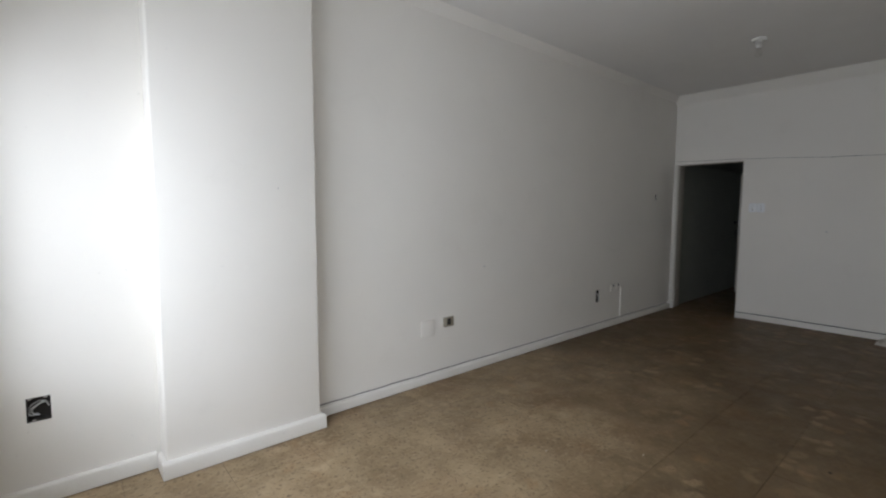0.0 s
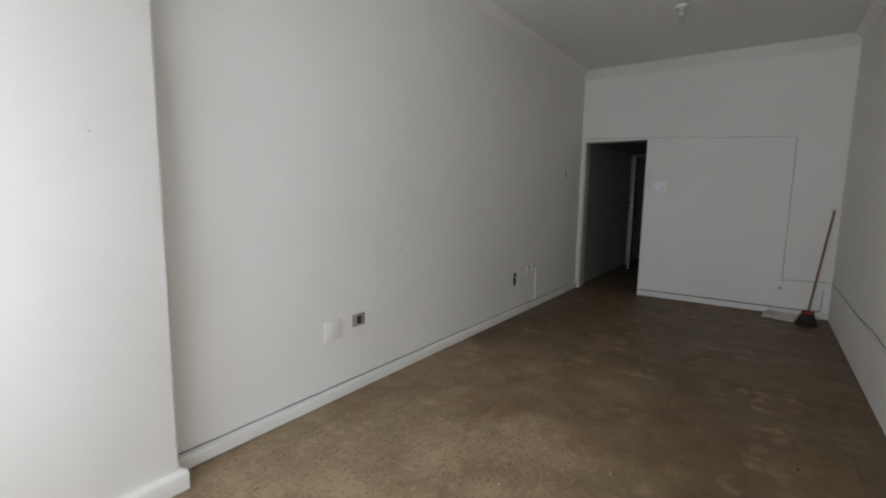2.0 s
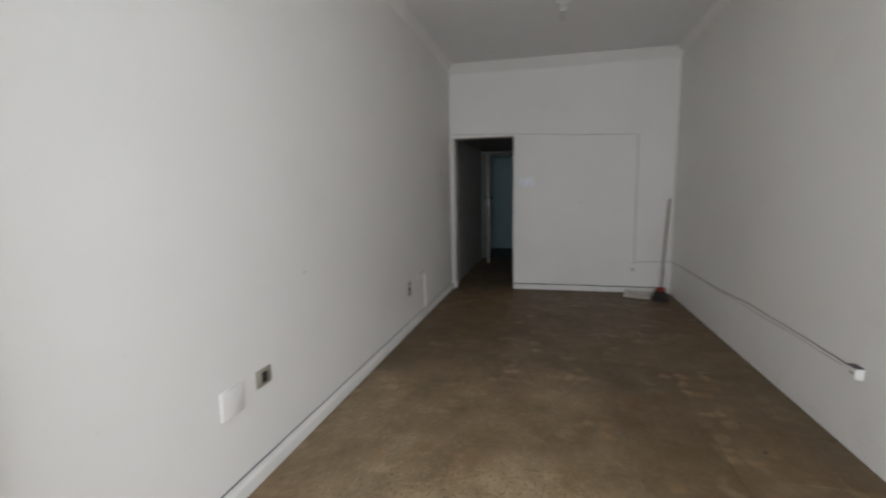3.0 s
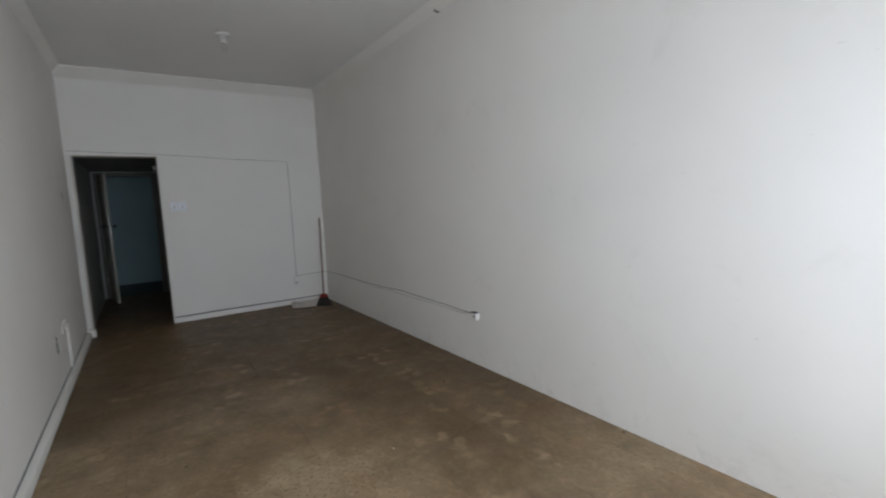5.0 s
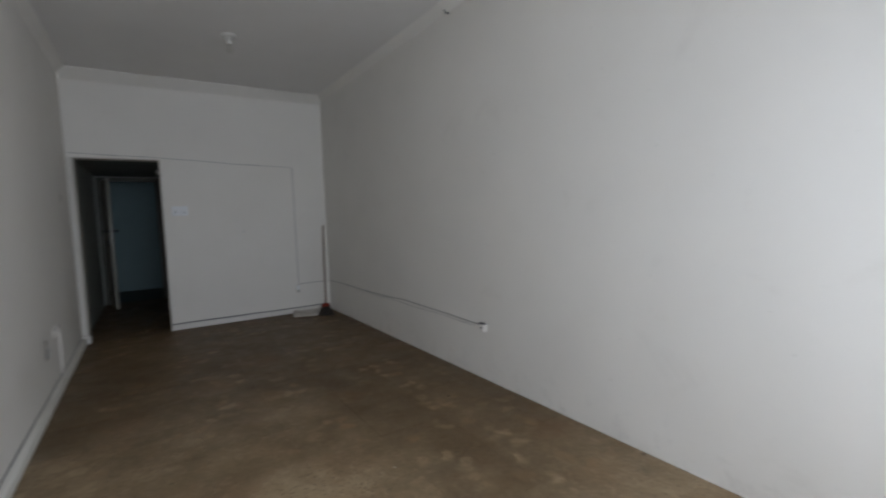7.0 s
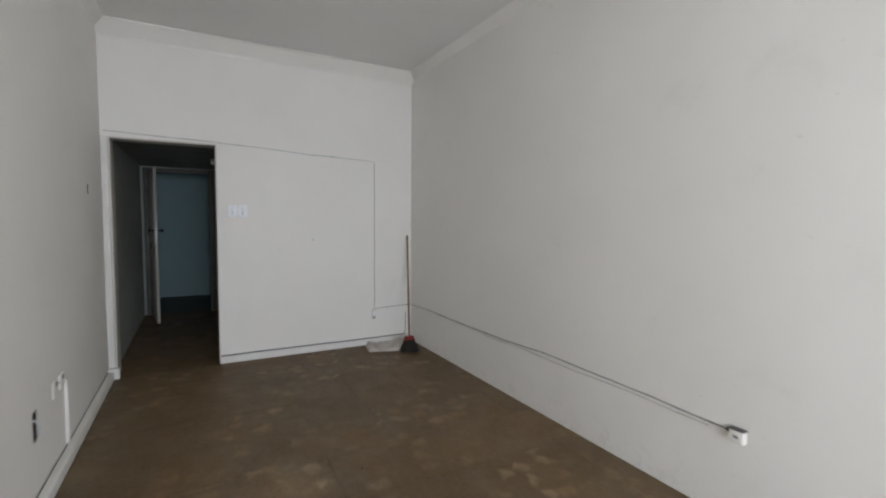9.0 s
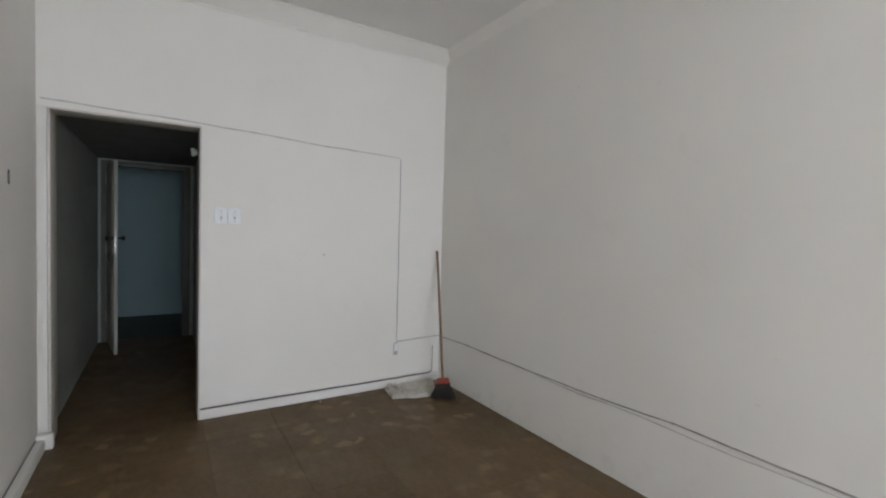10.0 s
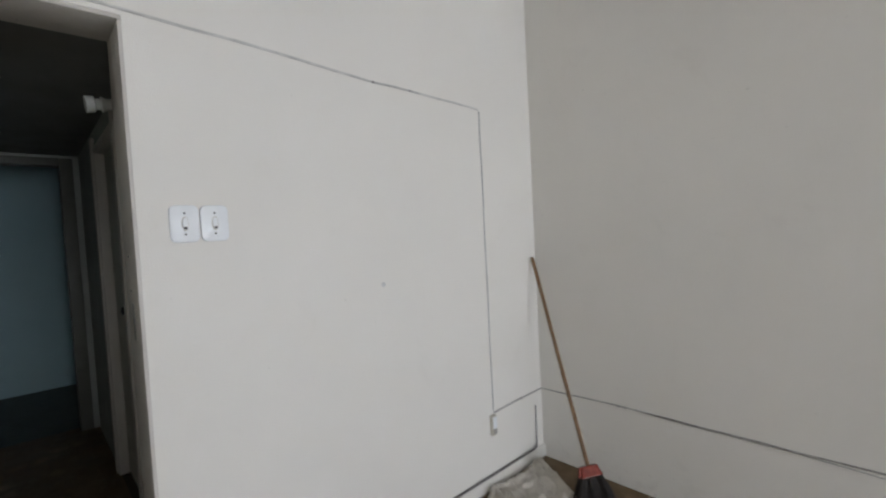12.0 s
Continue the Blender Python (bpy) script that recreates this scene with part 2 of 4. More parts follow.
M_PANE = clear_glass("window_glass", (0.97, 0.99, 1.0), 0.0)
M_ALU = plain("anodised_aluminium", (0.55, 0.55, 0.54), 0.38, 0.9)
M_FRAME = plain("olive_painted_frame", (0.13, 0.128, 0.105), 0.5, 0, 5, 0.15)
M_DOOR = plain("cream_painted_door", (0.50, 0.48, 0.41), 0.45, 0, 4, 0.12)
M_DEBRIS = plain("dry_debris", (0.10, 0.075, 0.05), 0.9, 0, 60, 0.5)
M_PALEDEBRIS = plain("plaster_crumb", (0.55, 0.52, 0.46), 0.9, 0, 60, 0.2)


# ---- mesh tools ----
ORIGIN = {}


def box(bm, x0, y0, z0, x1, y1, z1):
    vs = [bm.verts.new((x, y, z)) for x in (x0, x1) for y in (y0, y1) for z in (z0, z1)]
    for f in ((0, 1, 3, 2), (4, 6, 7, 5), (0, 4, 5, 1), (2, 3, 7, 6), (0, 2, 6, 4), (1, 5, 7, 3)):
        bm.faces.new([vs[i] for i in f])
    return vs


def soft_box(x0, y0, z0, x1, y1, z1, r=0.004, seg=2):
    bm = bmesh.new()
    box(bm, x0, y0, z0, x1, y1, z1)
    bmesh.ops.bevel(bm, geom=bm.edges[:], offset=r, segments=seg, affect="EDGES", profile=0.5)
    return bm


def tube(points, radius, sides=8, closed_ends=True):
    """A round tube along points; radius is a number or one number a point."""
    bm = bmesh.new()
    pts = [Vector(p) for p in points]
    rings = []
    for i, p in enumerate(pts):
        along = (pts[min(i + 1, len(pts) - 1)] - pts[max(i - 1, 0)]).normalized()
        side = along.cross(Vector((0.31, 0.17, 0.93)))
        if side.length < 0.1:
            side = along.cross(Vector((1, 0, 0)))
        side.normalize()
        up = along.cross(side)
        r = radius[i] if isinstance(radius, (list, tuple)) else radius
        rings.append([bm.verts.new(p + r * (math.cos(a) * side + math.sin(a) * up)) for a in (2 * math.pi * k / sides for k in range(sides))])
    for a, b in zip(rings, rings[1:]):
        for k in range(sides):
            bm.faces.new((a[k], a[(k + 1) % sides], b[(k + 1) % sides], b[k]))
    if closed_ends:
        bm.faces.new(rings[0])
        bm.faces.new(rings[-1])
    bmesh.ops.recalc_face_normals(bm, faces=bm.faces[:])
    return bm


def turned(profile, base, axis, sides=24):
    """A body of revolution: profile of (height, radius) along axis from base."""
    b, a = Vector(base), Vector(axis).normalized()
    return tube([b + a * h for h, _ in profile], [max(r, 0.0004) for _, r in profile], sides)


def mesh_of(name, bm, material, smooth=True, shift=None):
    bmesh.ops.recalc_face_normals(bm, faces=bm.faces[:])
    if shift is not None:
        bmesh.ops.translate(bm, verts=bm.verts[:], vec=-Vector(shift))
    me = bpy.data.meshes.new(name)
    bm.to_mesh(me)
    bm.free()
    me.materials.append(material)
    if smooth:
        me.shade_smooth()
        me.set_sharp_from_angle(angle=radians(38))
    return me


def thing(name, base, label, category, group=""):
    ob = new(name)
    ob.empty_display_size = 0.05
    ob.location = base
    ORIGIN[ob] = Vector(base)
    return tagged(ob, label, category, group)


def part(name, bm, material, parent, label=""):
    shift = ORIGIN[parent]
    ob = new(name, mesh_of(name, bm, material, True, shift))
    ob.parent = parent
    ORIGIN[ob] = shift
    return tagged(ob, label)


def setting(name, bm, material, label, category):
    ob = new(name, mesh_of(name, bm, material))
    ORIGIN[ob] = Vector((0, 0, 0))
    return tagged(ob, label, category, "", "structure")


def slab(axis, at, thick, u0, u1, z0, z1, holes=()):
    """A wall across axis ('x' or 'y') from at to at + thick, with holes (u0, u1, z0, z1) right through it."""
    us = sorted({u0, u1, *[h[0] for h in holes], *[h[1] for h in holes]})
    zs = sorted({z0, z1, *[h[2] for h in holes], *[h[3] for h in holes]})
    bm = bmesh.new()
    grid = {}

    def v(i, j, k):
        if (i, j, k) not in grid:
            w = at if k == 0 else at + thick
            grid[i, j, k] = bm.verts.new((w, us[i], zs[j]) if axis == "x" else (us[i], w, zs[j]))
        return grid[i, j, k]

    def solid(i, j):
        if not (0 <= i < len(us) - 1 and 0 <= j < len(zs) - 1):
            return False
        u, z = (us[i] + us[i + 1]) / 2, (zs[j] + zs[j + 1]) / 2
        return not any(h[0] < u < h[1] and h[2] < z < h[3] for h in holes)

    for i in range(len(us) - 1):
        for j in range(len(zs) - 1):
            if not solid(i, j):
                continue
            for k in (0, 1):
                bm.faces.new((v(i, j, k), v(i + 1, j, k), v(i + 1, j + 1, k), v(i, j + 1, k)))
            for di, dj, a, b in ((-1, 0, (0, 0), (0, 1)), (1, 0, (1, 0), (1, 1)), (0, -1, (0, 0), (1, 0)), (0, 1, (0, 1), (1, 1))):
                if not solid(i + di, j + dj):
                    bm.faces.new((v(i + a[0], j + a[1], 0), v(i + b[0], j + b[1], 0), v(i + b[0], j + b[1], 1), v(i + a[0], j + a[1], 1)))
    return bm


# ---- walls ----
TOP = CEIL + 0.10
setting("wall_long", slab("y", LEFT, 0.2, FRONT - 0.2, END_WALL + 0.2, -0.1, TOP, [(-0.117, -0.026, 0.411, 0.531), (4.947, 5.007, 0.335, 0.48), (6.403, 6.433, 1.592, 1.662)]), M_WALL,
        "long white painted wall with small cable holes", "wall")
setting("wall_back", slab("x", BACK, 0.2, -0.12, LEFT, -0.1, TOP, [(2.034, LEFT, -0.1, 2.112)]), M_WALL, "white painted back wall with a doorway", "wall")
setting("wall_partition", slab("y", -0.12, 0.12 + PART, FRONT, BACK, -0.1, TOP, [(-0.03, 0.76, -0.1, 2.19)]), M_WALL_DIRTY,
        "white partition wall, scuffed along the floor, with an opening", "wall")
setting("wall_street", slab("x", FRONT - 0.2, 0.2, -0.12, LEFT, -0.1, TOP, [(0.18, 2.72, 0.70, 2.24)]), M_WALL, "white painted street wall with a wide window", "wall")
setting("wall_street_side", slab("x", FRONT_SIDE - 0.2, 0.2, SIDE_BACK - 0.2, -0.12, -0.1, TOP, [(-2.64, -0.26, 0.70, 2.24)]), M_WALL,
        "white painted street wall of the side room with a window", "wall")
setting("wall_side_far", slab("y", SIDE_BACK - 0.2, 0.2, FRONT_SIDE, 3.2, -0.1, TOP), M_WALL, "white painted far wall of the side room", "wall")
setting("wall_side_end", slab("x", 3.2, 0.15, SIDE_BACK - 0.2, -0.12, -0.1, TOP), M_WALL, "plain white wall closing the side room", "wall")
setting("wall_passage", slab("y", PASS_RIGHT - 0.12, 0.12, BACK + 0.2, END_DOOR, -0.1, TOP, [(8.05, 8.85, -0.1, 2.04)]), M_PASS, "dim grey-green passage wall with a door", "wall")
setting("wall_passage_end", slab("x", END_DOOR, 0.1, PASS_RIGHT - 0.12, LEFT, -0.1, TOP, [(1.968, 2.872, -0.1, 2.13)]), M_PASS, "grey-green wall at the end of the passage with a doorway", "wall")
setting("wall_end_room", slab("x", END_WALL, 0.2, 0.6, LEFT, -0.1, TOP), M_BLUE, "pale blue far wall of the end room", "wall")
setting("wall_end_window", slab("y", 0.6, 0.15, END_DOOR + 0.1, END_WALL, -0.1, TOP, [(10.65, 11.1, 1.95, 2.25)]), M_BLUE, "pale blue wall with a small window", "wall")
setting("wall_end_near", slab("x", END_DOOR, 0.1, 0.6, PASS_RIGHT - 0.12, -0.1, TOP), M_BLUE, "plain wall closing the end room", "wall")
setting("wall_closet", slab("y", 0.9, 0.12, BACK + 0.2, END_DOOR, -0.1, TOP), M_WALL, "plain wall behind the passage", "wall")

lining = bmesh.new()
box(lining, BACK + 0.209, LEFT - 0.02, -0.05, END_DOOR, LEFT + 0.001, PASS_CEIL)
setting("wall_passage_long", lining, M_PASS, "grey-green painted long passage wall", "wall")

# piers, with slightly rounded corners
pier = bmesh.new()
box(pier, 0.422, 2.759, -0.05, 1.308, LEFT + 0.002, CEIL + 0.02)
bmesh.ops.bevel(pier, geom=[e for e in pier.edges if abs(e.verts[0].co.z - e.verts[1].co.z) > 1], offset=0.012, segments=3, affect="EDGES", profile=0.5)
setting("pier", pier, M_WALL, "white plastered pier standing out from the long wall", "pier")
pier = bmesh.new()
box(pier, 0.59, SIDE_BACK - 0.002, -0.05, 1.75, -3.07, CEIL + 0.02)
bmesh.ops.bevel(pier, geom=[e for e in pier.edges if abs(e.verts[0].co.z - e.verts[1].co.z) > 1], offset=0.012, segments=3, affect="EDGES", profile=0.5)
setting("pier_side", pier, M_WALL, "white plastered pier in the side room", "pier")


# ---- ceilings and cornice ----
def ceiling(name, x0, y0, x1, y1, z, label, material=M_CEIL):
    bm = bmesh.new()
    box(bm, x0, y0, z, x1, y1, z + 0.12)
    return setting(name, bm, material, label, "ceiling")


ceiling("ceiling", FRONT - 0.2, -0.06, BACK, LEFT + 0.2, CEIL, "dull white plaster ceiling")
ceiling("ceiling_side", FRONT_SIDE - 0.2, SIDE_BACK - 0.2, 3.35, -0.06, CEIL, "dull white ceiling of the side room")
# passage ceiling takes the colour that already holds its shade
ceiling("ceiling_passage", BACK + 0.2, PASS_RIGHT, END_DOOR, LEFT, PASS_CEIL, "low ceiling of the passage, its shade put into the colour", M_PASSCEIL)
ceiling("ceiling_end", END_DOOR + 0.1, 0.75, END_WALL, LEFT, 2.6, "ceiling of the end room")
# unseen slab, added to stop sky light leaking into the back rooms
roof = bmesh.new()
box(roof, BACK, 0.6, TOP, END_WALL + 0.2, LEFT + 0.2, TOP + 0.1)
setting("roof_slab", roof, M_CEIL, "unseen slab added over the back rooms to keep sky light out", "roof")


def cornice(name, start, end, inward, size=0.11, lip=0.012):
    """A hollow plaster cove between wall and ceiling, with a small lip at either edge."""
    a, b, n = Vector(start), Vector(end), Vector(inward)
    prof = [(0.0, size + lip), (lip * 0.8, size + lip), (lip, size)]
    for k in range(1, 8):
        t = k / 8 * math.pi / 2
        prof.append((size - (size - lip) * math.cos(t), size - (size - lip) * math.sin(t)))
    prof += [(size, lip), (size + lip, lip * 0.8), (size + lip, 0.0)]
    bm = bmesh.new()
    rows = [[bm.verts.new(p + n * o + Vector((0, 0, -d))) for o, d in prof] for p in (a, b)]
    for i in range(len(prof) - 1):
        bm.faces.new((rows[0][i], rows[0][i + 1], rows[1][i + 1], rows[1][i]))
    bm.faces.new((rows[0][0], rows[1][0], rows[1][-1], rows[0][-1]))
    return setting(name, bm, M_WALL, "plaster cove cornice, painted over", "cornice")


cornice("cornice_back", (BACK, 0, CEIL), (BACK, LEFT, CEIL), (-1, 0, 0))
cornice("cornice_long", (1.285, LEFT, CEIL), (BACK, LEFT, CEIL), (0, -1, 0), 0.07, 0.001)
cornice("cornice_partition", (FRONT, PART, CEIL), (BACK, PART, CEIL), (0, 1, 0), 0.07, 0.001)


# ---- skirting ----
def skirting(name, p, q, inward, h=0.09, d=0.018):
    """A painted wooden skirting board with an eased top edge."""
    a, b, n = Vector((*p, 0)), Vector((*q, 0)), Vector((*inward, 0))
    prof = [(0, 0.004), (d, 0.004), (d, h - 0.012), (d - 0.004, h - 0.004), (d - 0.010, h), (0, h)]
    bm = bmesh.new()
    rows = [[bm.verts.new(e + n * o + Vector((0, 0, z))) for o, z in prof] for e in (a, b)]
    m = len(prof)
    for i in range(m):
        bm.faces.new((rows[0][i], rows[0][(i + 1) % m], rows[1][(i + 1) % m], rows[1][i]))
    bm.faces.new(rows[0])
    bm.faces.new(rows[1])
    return setting(name, bm, M_TRIM, "white painted skirting board, chipped", "baseboard")


skirting("baseboard_long", (1.33, LEFT), (BACK - 0.07, LEFT), (0, -1), 0.071, 0.046)
skirting("baseboard_pier", (0.40, 2.759), (1.33, 2.759), (0, -1), 0.09, 0.04)
skirting("baseboard_recess", (FRONT, LEFT), (0.40, LEFT), (0, -1), 0.09, 0.03)
skirting("baseboard_pier_return", (0.422, 2.759), (0.422, LEFT - 0.03), (-1, 0), 0.09, 0.022)
skirting("baseboard_pier_end", (1.285, 2.759), (1.285, LEFT), (1, 0), 0.09, 0.045)
skirting("baseboard_back", (BACK, PART), (BACK, 2.034), (-1, 0), 0.074)
skirting("baseboard_side", (FRONT_SIDE, SIDE_BACK), (0.59, SIDE_BACK), (0, 1))
skirting("baseboard_side_street", (FRONT_SIDE, SIDE_BACK + 0.018), (FRONT_SIDE, -0.12), (1, 0))


# ---- doorway to the passage ----
d1 = new("door_1")
ORIGIN[d1] = Vector((0, 0, 0))
tagged(d1, "open doorway with white frame and grey-brown lining", "doorway", "", "structure")
part("frame_post", soft_box(BACK - 0.014, 2.868, 0, BACK + 0.2, LEFT - 0.001, 2.112, 0.005), M_TRIM, d1, "white painted frame post")
part("plinth_block", soft_box(BACK - 0.068, 2.835, 0, BACK - 0.015, LEFT - 0.001, 0.095, 0.006), M_TRIM, d1)
part("lining_right", soft_box(BACK + 0.002, 2.033, 0, BACK + 0.208, 2.045, 2.10, 0.003), M_LINING, d1, "grey-brown painted lining board")
part("lining_head", soft_box(BACK + 0.002, 2.033, 2.10, BACK + 0.208, 2.868, 2.1125, 0.003), M_LINING, d1, "grey-brown painted lining board")
part("lining_left", soft_box(BACK + 0.004, 2.856, 0, BACK + 0.206, 2.8685, 2.10, 0.003), M_LINING, d1, "grey-brown painted lining board")
part("strike_plate", soft_box(BACK + 0.09, 2.045, 1.12, BACK + 0.115, 2.0475, 1.24, 0.001, 1), M_STEEL, d1)
for z_ in (1.39, 1.28):
    part("screw_hole", turned([(0, 0.005), (0.0015, 0.005)], (BACK + 0.12, 2.045, z_), (0, 1, 0), 8), M_BLACK, d1)

# ---- opening to the side room, with a sliding-door head rail ----
d2 = new("door_2")
ORIGIN[d2] = Vector((0, 0, 0))
tagged(d2, "doorless opening in the partition with white frame and head rail", "doorway", "", "structure")
part("jamb_lining", soft_box(0.746, -0.1225, 0, 0.7605, 0.0145, 2.187, 0.004), M_TRIM, d2)
part("stop_bead", soft_box(0.735, -0.062, 0, 0.7465, -0.040, 2.165, 0.003), M_TRIM, d2, "narrow painted stop bead")
part("head_rail", soft_box(-0.028, -0.119, 2.176, 0.746, 0.016, 2.192, 0.003), M_WALL, d2, "white painted head rail")
part("track", soft_box(-0.028, 0.001, 2.166, 0.746, 0.013, 2.1765, 0.002), M_BLACK, d2, "dark sliding-door track")

# ---- windows of the street front ----
def window(name, x, y0, y1, z0, z1, along="y"):
    ob = new(name)
    ORIGIN[ob] = Vector((0, 0, 0))
    tagged(ob, "wide aluminium window with clear panes", "window", "", "structure")

    def bar(label, u0, u1, za, zb, deep):
        if along == "y":
            return part(label, soft_box(x - deep, u0, za, x + deep, u1, zb, 0.004, 1), M_ALU, ob)
        return part(label, soft_box(u0, x - deep, za, u1, x + deep, zb, 0.004, 1), M_ALU, ob)

    bar("window_sill", y0, y1, z0, z0 + 0.03, 0.045)
    bar("window_head", y0, y1, z1 - 0.04, z1, 0.03)
    n = 3 if y1 - y0 > 1.2 else 2
    for i in range(n + 1):
        c = y0 + 0.02 + (y1 - y0 - 0.04) * i / n
        bar("mullion", c - 0.02, c + 0.02, z0 + 0.03, z1 - 0.04, 0.03)
    for i in range(n):
        a = y0 + 0.04 + (y1 - y0 - 0.04) * i / n
        b = y0 + (y1 - y0 - 0.04) * (i + 1) / n
        bm = bmesh.new()
        if along == "y":
            box(bm, x - 0.003, a, z0 + 0.03, x + 0.003, b, z1 - 0.04)
        else:
            box(bm, a, x - 0.003, z0 + 0.03, b, x + 0.003, z1 - 0.04)
        pane = part("pane", bm, M_PANE, ob)
        pane.visible_shadow = False


window("window_1", FRONT - 0.165, 0.18, 2.72, 0.70, 2.24)
window("window_2", FRONT_SIDE - 0.165, -2.64, -0.26, 0.70, 2.24)
window("window_3", 0.63, 10.65, 11.1, 1.95, 2.25, "x")

# ---- inner door at the passage end: frame, and a leaf standing open towards the passage ----
d3 = new("door_3")
ORIGIN[d3] = Vector((0, 0, 0))
tagged(d3, "inner doorway with cream painted wooden frame", "doorway", "", "structure")
part("frame_post", soft_box(END_DOOR - 0.015, 2.815, 0, END_DOOR + 0.11, 2.872, 2.13, 0.006), M_FRAME, d3)
part("frame_post", soft_box(END_DOOR - 0.015, 1.968, 0, END_DOOR + 0.11, 2.050, 2.13, 0.006), M_FRAME, d3)
part("frame_head", soft_box(END_DOOR - 0.015, 2.050, 2.07, END_DOOR + 0.11, 2.815, 2.13, 0.006), M_FRAME, d3)


HINGE = Vector((END_DOOR - 0.02, 2.80, 0))
FREE = Vector((9.172, 2.680, 0))
way = (FREE - HINGE).normalized()
nrm = Vector((-way.y, way.x, 0))


def leaf_box(u0, u1, n0, n1, z0, z1, r):
    bm = soft_box(u0, n0, z0, u1, n1, z1, r)
    m = Matrix(((way.x, nrm.x, 0, HINGE.x), (way.y, nrm.y, 0, HINGE.y), (0, 0, 1, 0), (0, 0, 0, 1)))
    bmesh.ops.transform(bm, matrix=m, verts=bm.verts[:])
    return bm


def at_leaf(u, n, z):
    return HINGE + way * u + nrm * n + Vector((0, 0, z))


LONG = (FREE - HINGE).length
door = thing("open_door", HINGE, "cream painted wooden door standing open into the passage", "door")
leaf = part("leaf", leaf_box(0, LONG, -0.0175, 0.0175, 0.012, 2.062, 0.003), M_DOOR, door)
for u0_, u1_, z0_, z1_ in ((0.1, LONG - 0.1, 0.2, 0.9), (0.1, LONG - 0.1, 1.05, 1.9)):
    for s_ in (-1, 1):
        part("panel_moulding", leaf_box(u0_, u1_, s_ * 0.0175 - 0.004, s_ * 0.0175 + 0.004, z0_, z1_, 0.003), M_DOOR, leaf)
for s_ in (-1, 1):
    part("knob", turned([(0, 0.022), (0.004, 0.022), (0.006, 0.009), (0.035, 0.009), (0.04, 0.022), (0.058, 0.026), (0.07, 0.018), (0.073, 0.0)],
                        at_leaf(LONG - 0.06, s_ * 0.0175, 1.245), nrm * s_, 16), M_BLACK, door, "black door knob")
    part("escutcheon", leaf_box(LONG - 0.085, LONG - 0.035, s_ * 0.0175 - 0.0015, s_ * 0.0175 + 0.0015, 1.02, 1.18, 0.001), M_STEEL, door)
part("lock_face", leaf_box(LONG - 0.001, LONG + 0.0015, -0.011, 0.011, 1.02, 1.3, 0.0007), M_STEEL, door)
part("key", tube([at_leaf(LONG - 0.06, -0.018, 1.10), at_leaf(LONG - 0.06, -0.05, 1.10), at_leaf(LONG - 0.06, -0.056, 1.07), at_leaf(LONG - 0.055, -0.055, 1.0)], 0.005), M_BLACK, door)
for z_ in (0.25, 1.05, 1.85):
    part("hinge", turned([(0, 0.008), (0.1, 0.008)], at_leaf(-0.006, -0.02, z_), (0, 0, 1), 10), M_STEEL, door)

# closed door in the passage's side wall
d4 = new("door_4")
ORIGIN[d4] = Vector((0, 0, 0))
tagged(d4, "closed cream door with frame in the passage wall", "door", "", "structure")
part("leaf", soft_box(8.09, PASS_RIGHT - 0.075, 0.01, 8.81, PASS_RIGHT - 0.04, 2.0, 0.003), M_DOOR, d4)
for a_ in (8.05, 8.81):
    part("frame_post", soft_box(a_, PASS_RIGHT - 0.119, 0, a_ + 0.04, PASS_RIGHT + 0.012, 2.04, 0.004), M_LINING, d4)
part("frame_head", soft_box(8.09, PASS_RIGHT - 0.119, 2.0, 8.81, PASS_RIGHT + 0.012, 2.04, 0.004), M_LINING, d4)
part("casing", soft_box(7.98, PASS_RIGHT + 0.0005, 0, 8.05, PASS_RIGHT + 0.02, 2.10, 0.004), M_LINING, d4)
part("casing", soft_box(8.85, PASS_RIGHT + 0.0005, 0, 8.92, PASS_RIGHT + 0.02, 2.10, 0.004), M_LINING, d4)
part("knob", turned([(0, 0.02), (0.004, 0.02), (0.006, 0.008), (0.03, 0.008), (0.04, 0.024), (0.055, 0.02), (0.06, 0.0)], (8.16, PASS_RIGHT - 0.04, 1.1), (0, 1, 0), 14), M_BLACK, d4)

# ---- loose things ----
# broom leaning in the corner
FOOT, HEADTOP, TIP = Vector((6.545, 0.230, 0)), Vector((6.578, 0.220, 0.160)), Vector((6.982, 0.068, 1.235))
broom = thing("broom", (6.545, 0.230, 0), "wooden broom with red head and black bristles leaning in the corner", "broom")
lean = (TIP - HEADTOP).normalized()
mid_ = HEADTOP + (TIP - HEADTOP) * 0.5 + Vector((0, 0, -0.004))
part("broomstick", tube([HEADTOP - lean * 0.03, HEADTOP, mid_, TIP - lean * 0.012, TIP - lean * 0.003, TIP], [0.0115, 0.0115, 0.0112, 0.0110, 0.009, 0.005], 12), M_STICK, broom)
wide = Vector((0.55, 0.83, 0)).normalized()
wide = (wide - lean * wide.dot(lean)).normalized()
deep = lean.cross(wide)


def head_loft(levels, material, name, label=""):
    """Rounded-rectangle sections (distance below the neck, half width, half depth), lofted."""
    bm = bmesh.new()
    rings = []
    for s, w, d in levels:
        ring = []
        for k in range(20):
            a = 2 * math.pi * k / 20
            cx, sx = math.cos(a), math.sin(a)
            p = HEADTOP - lean * s + wide * (w * math.copysign(abs(cx) ** 0.3, cx)) + deep * (d * math.copysign(abs(sx) ** 0.3, sx))
            ring.append(bm.verts.new(p))
        rings.append(ring)
    for a, b in zip(rings, rings[1:]):
        for k in range(20):
            bm.faces.new((a[k], a[(k + 1) % 20], b[(k + 1) % 20], b[k]))
    bm.faces.new(rings[0])
    bm.faces.new(rings[-1])
    return part(name, bm, material, broom, label)


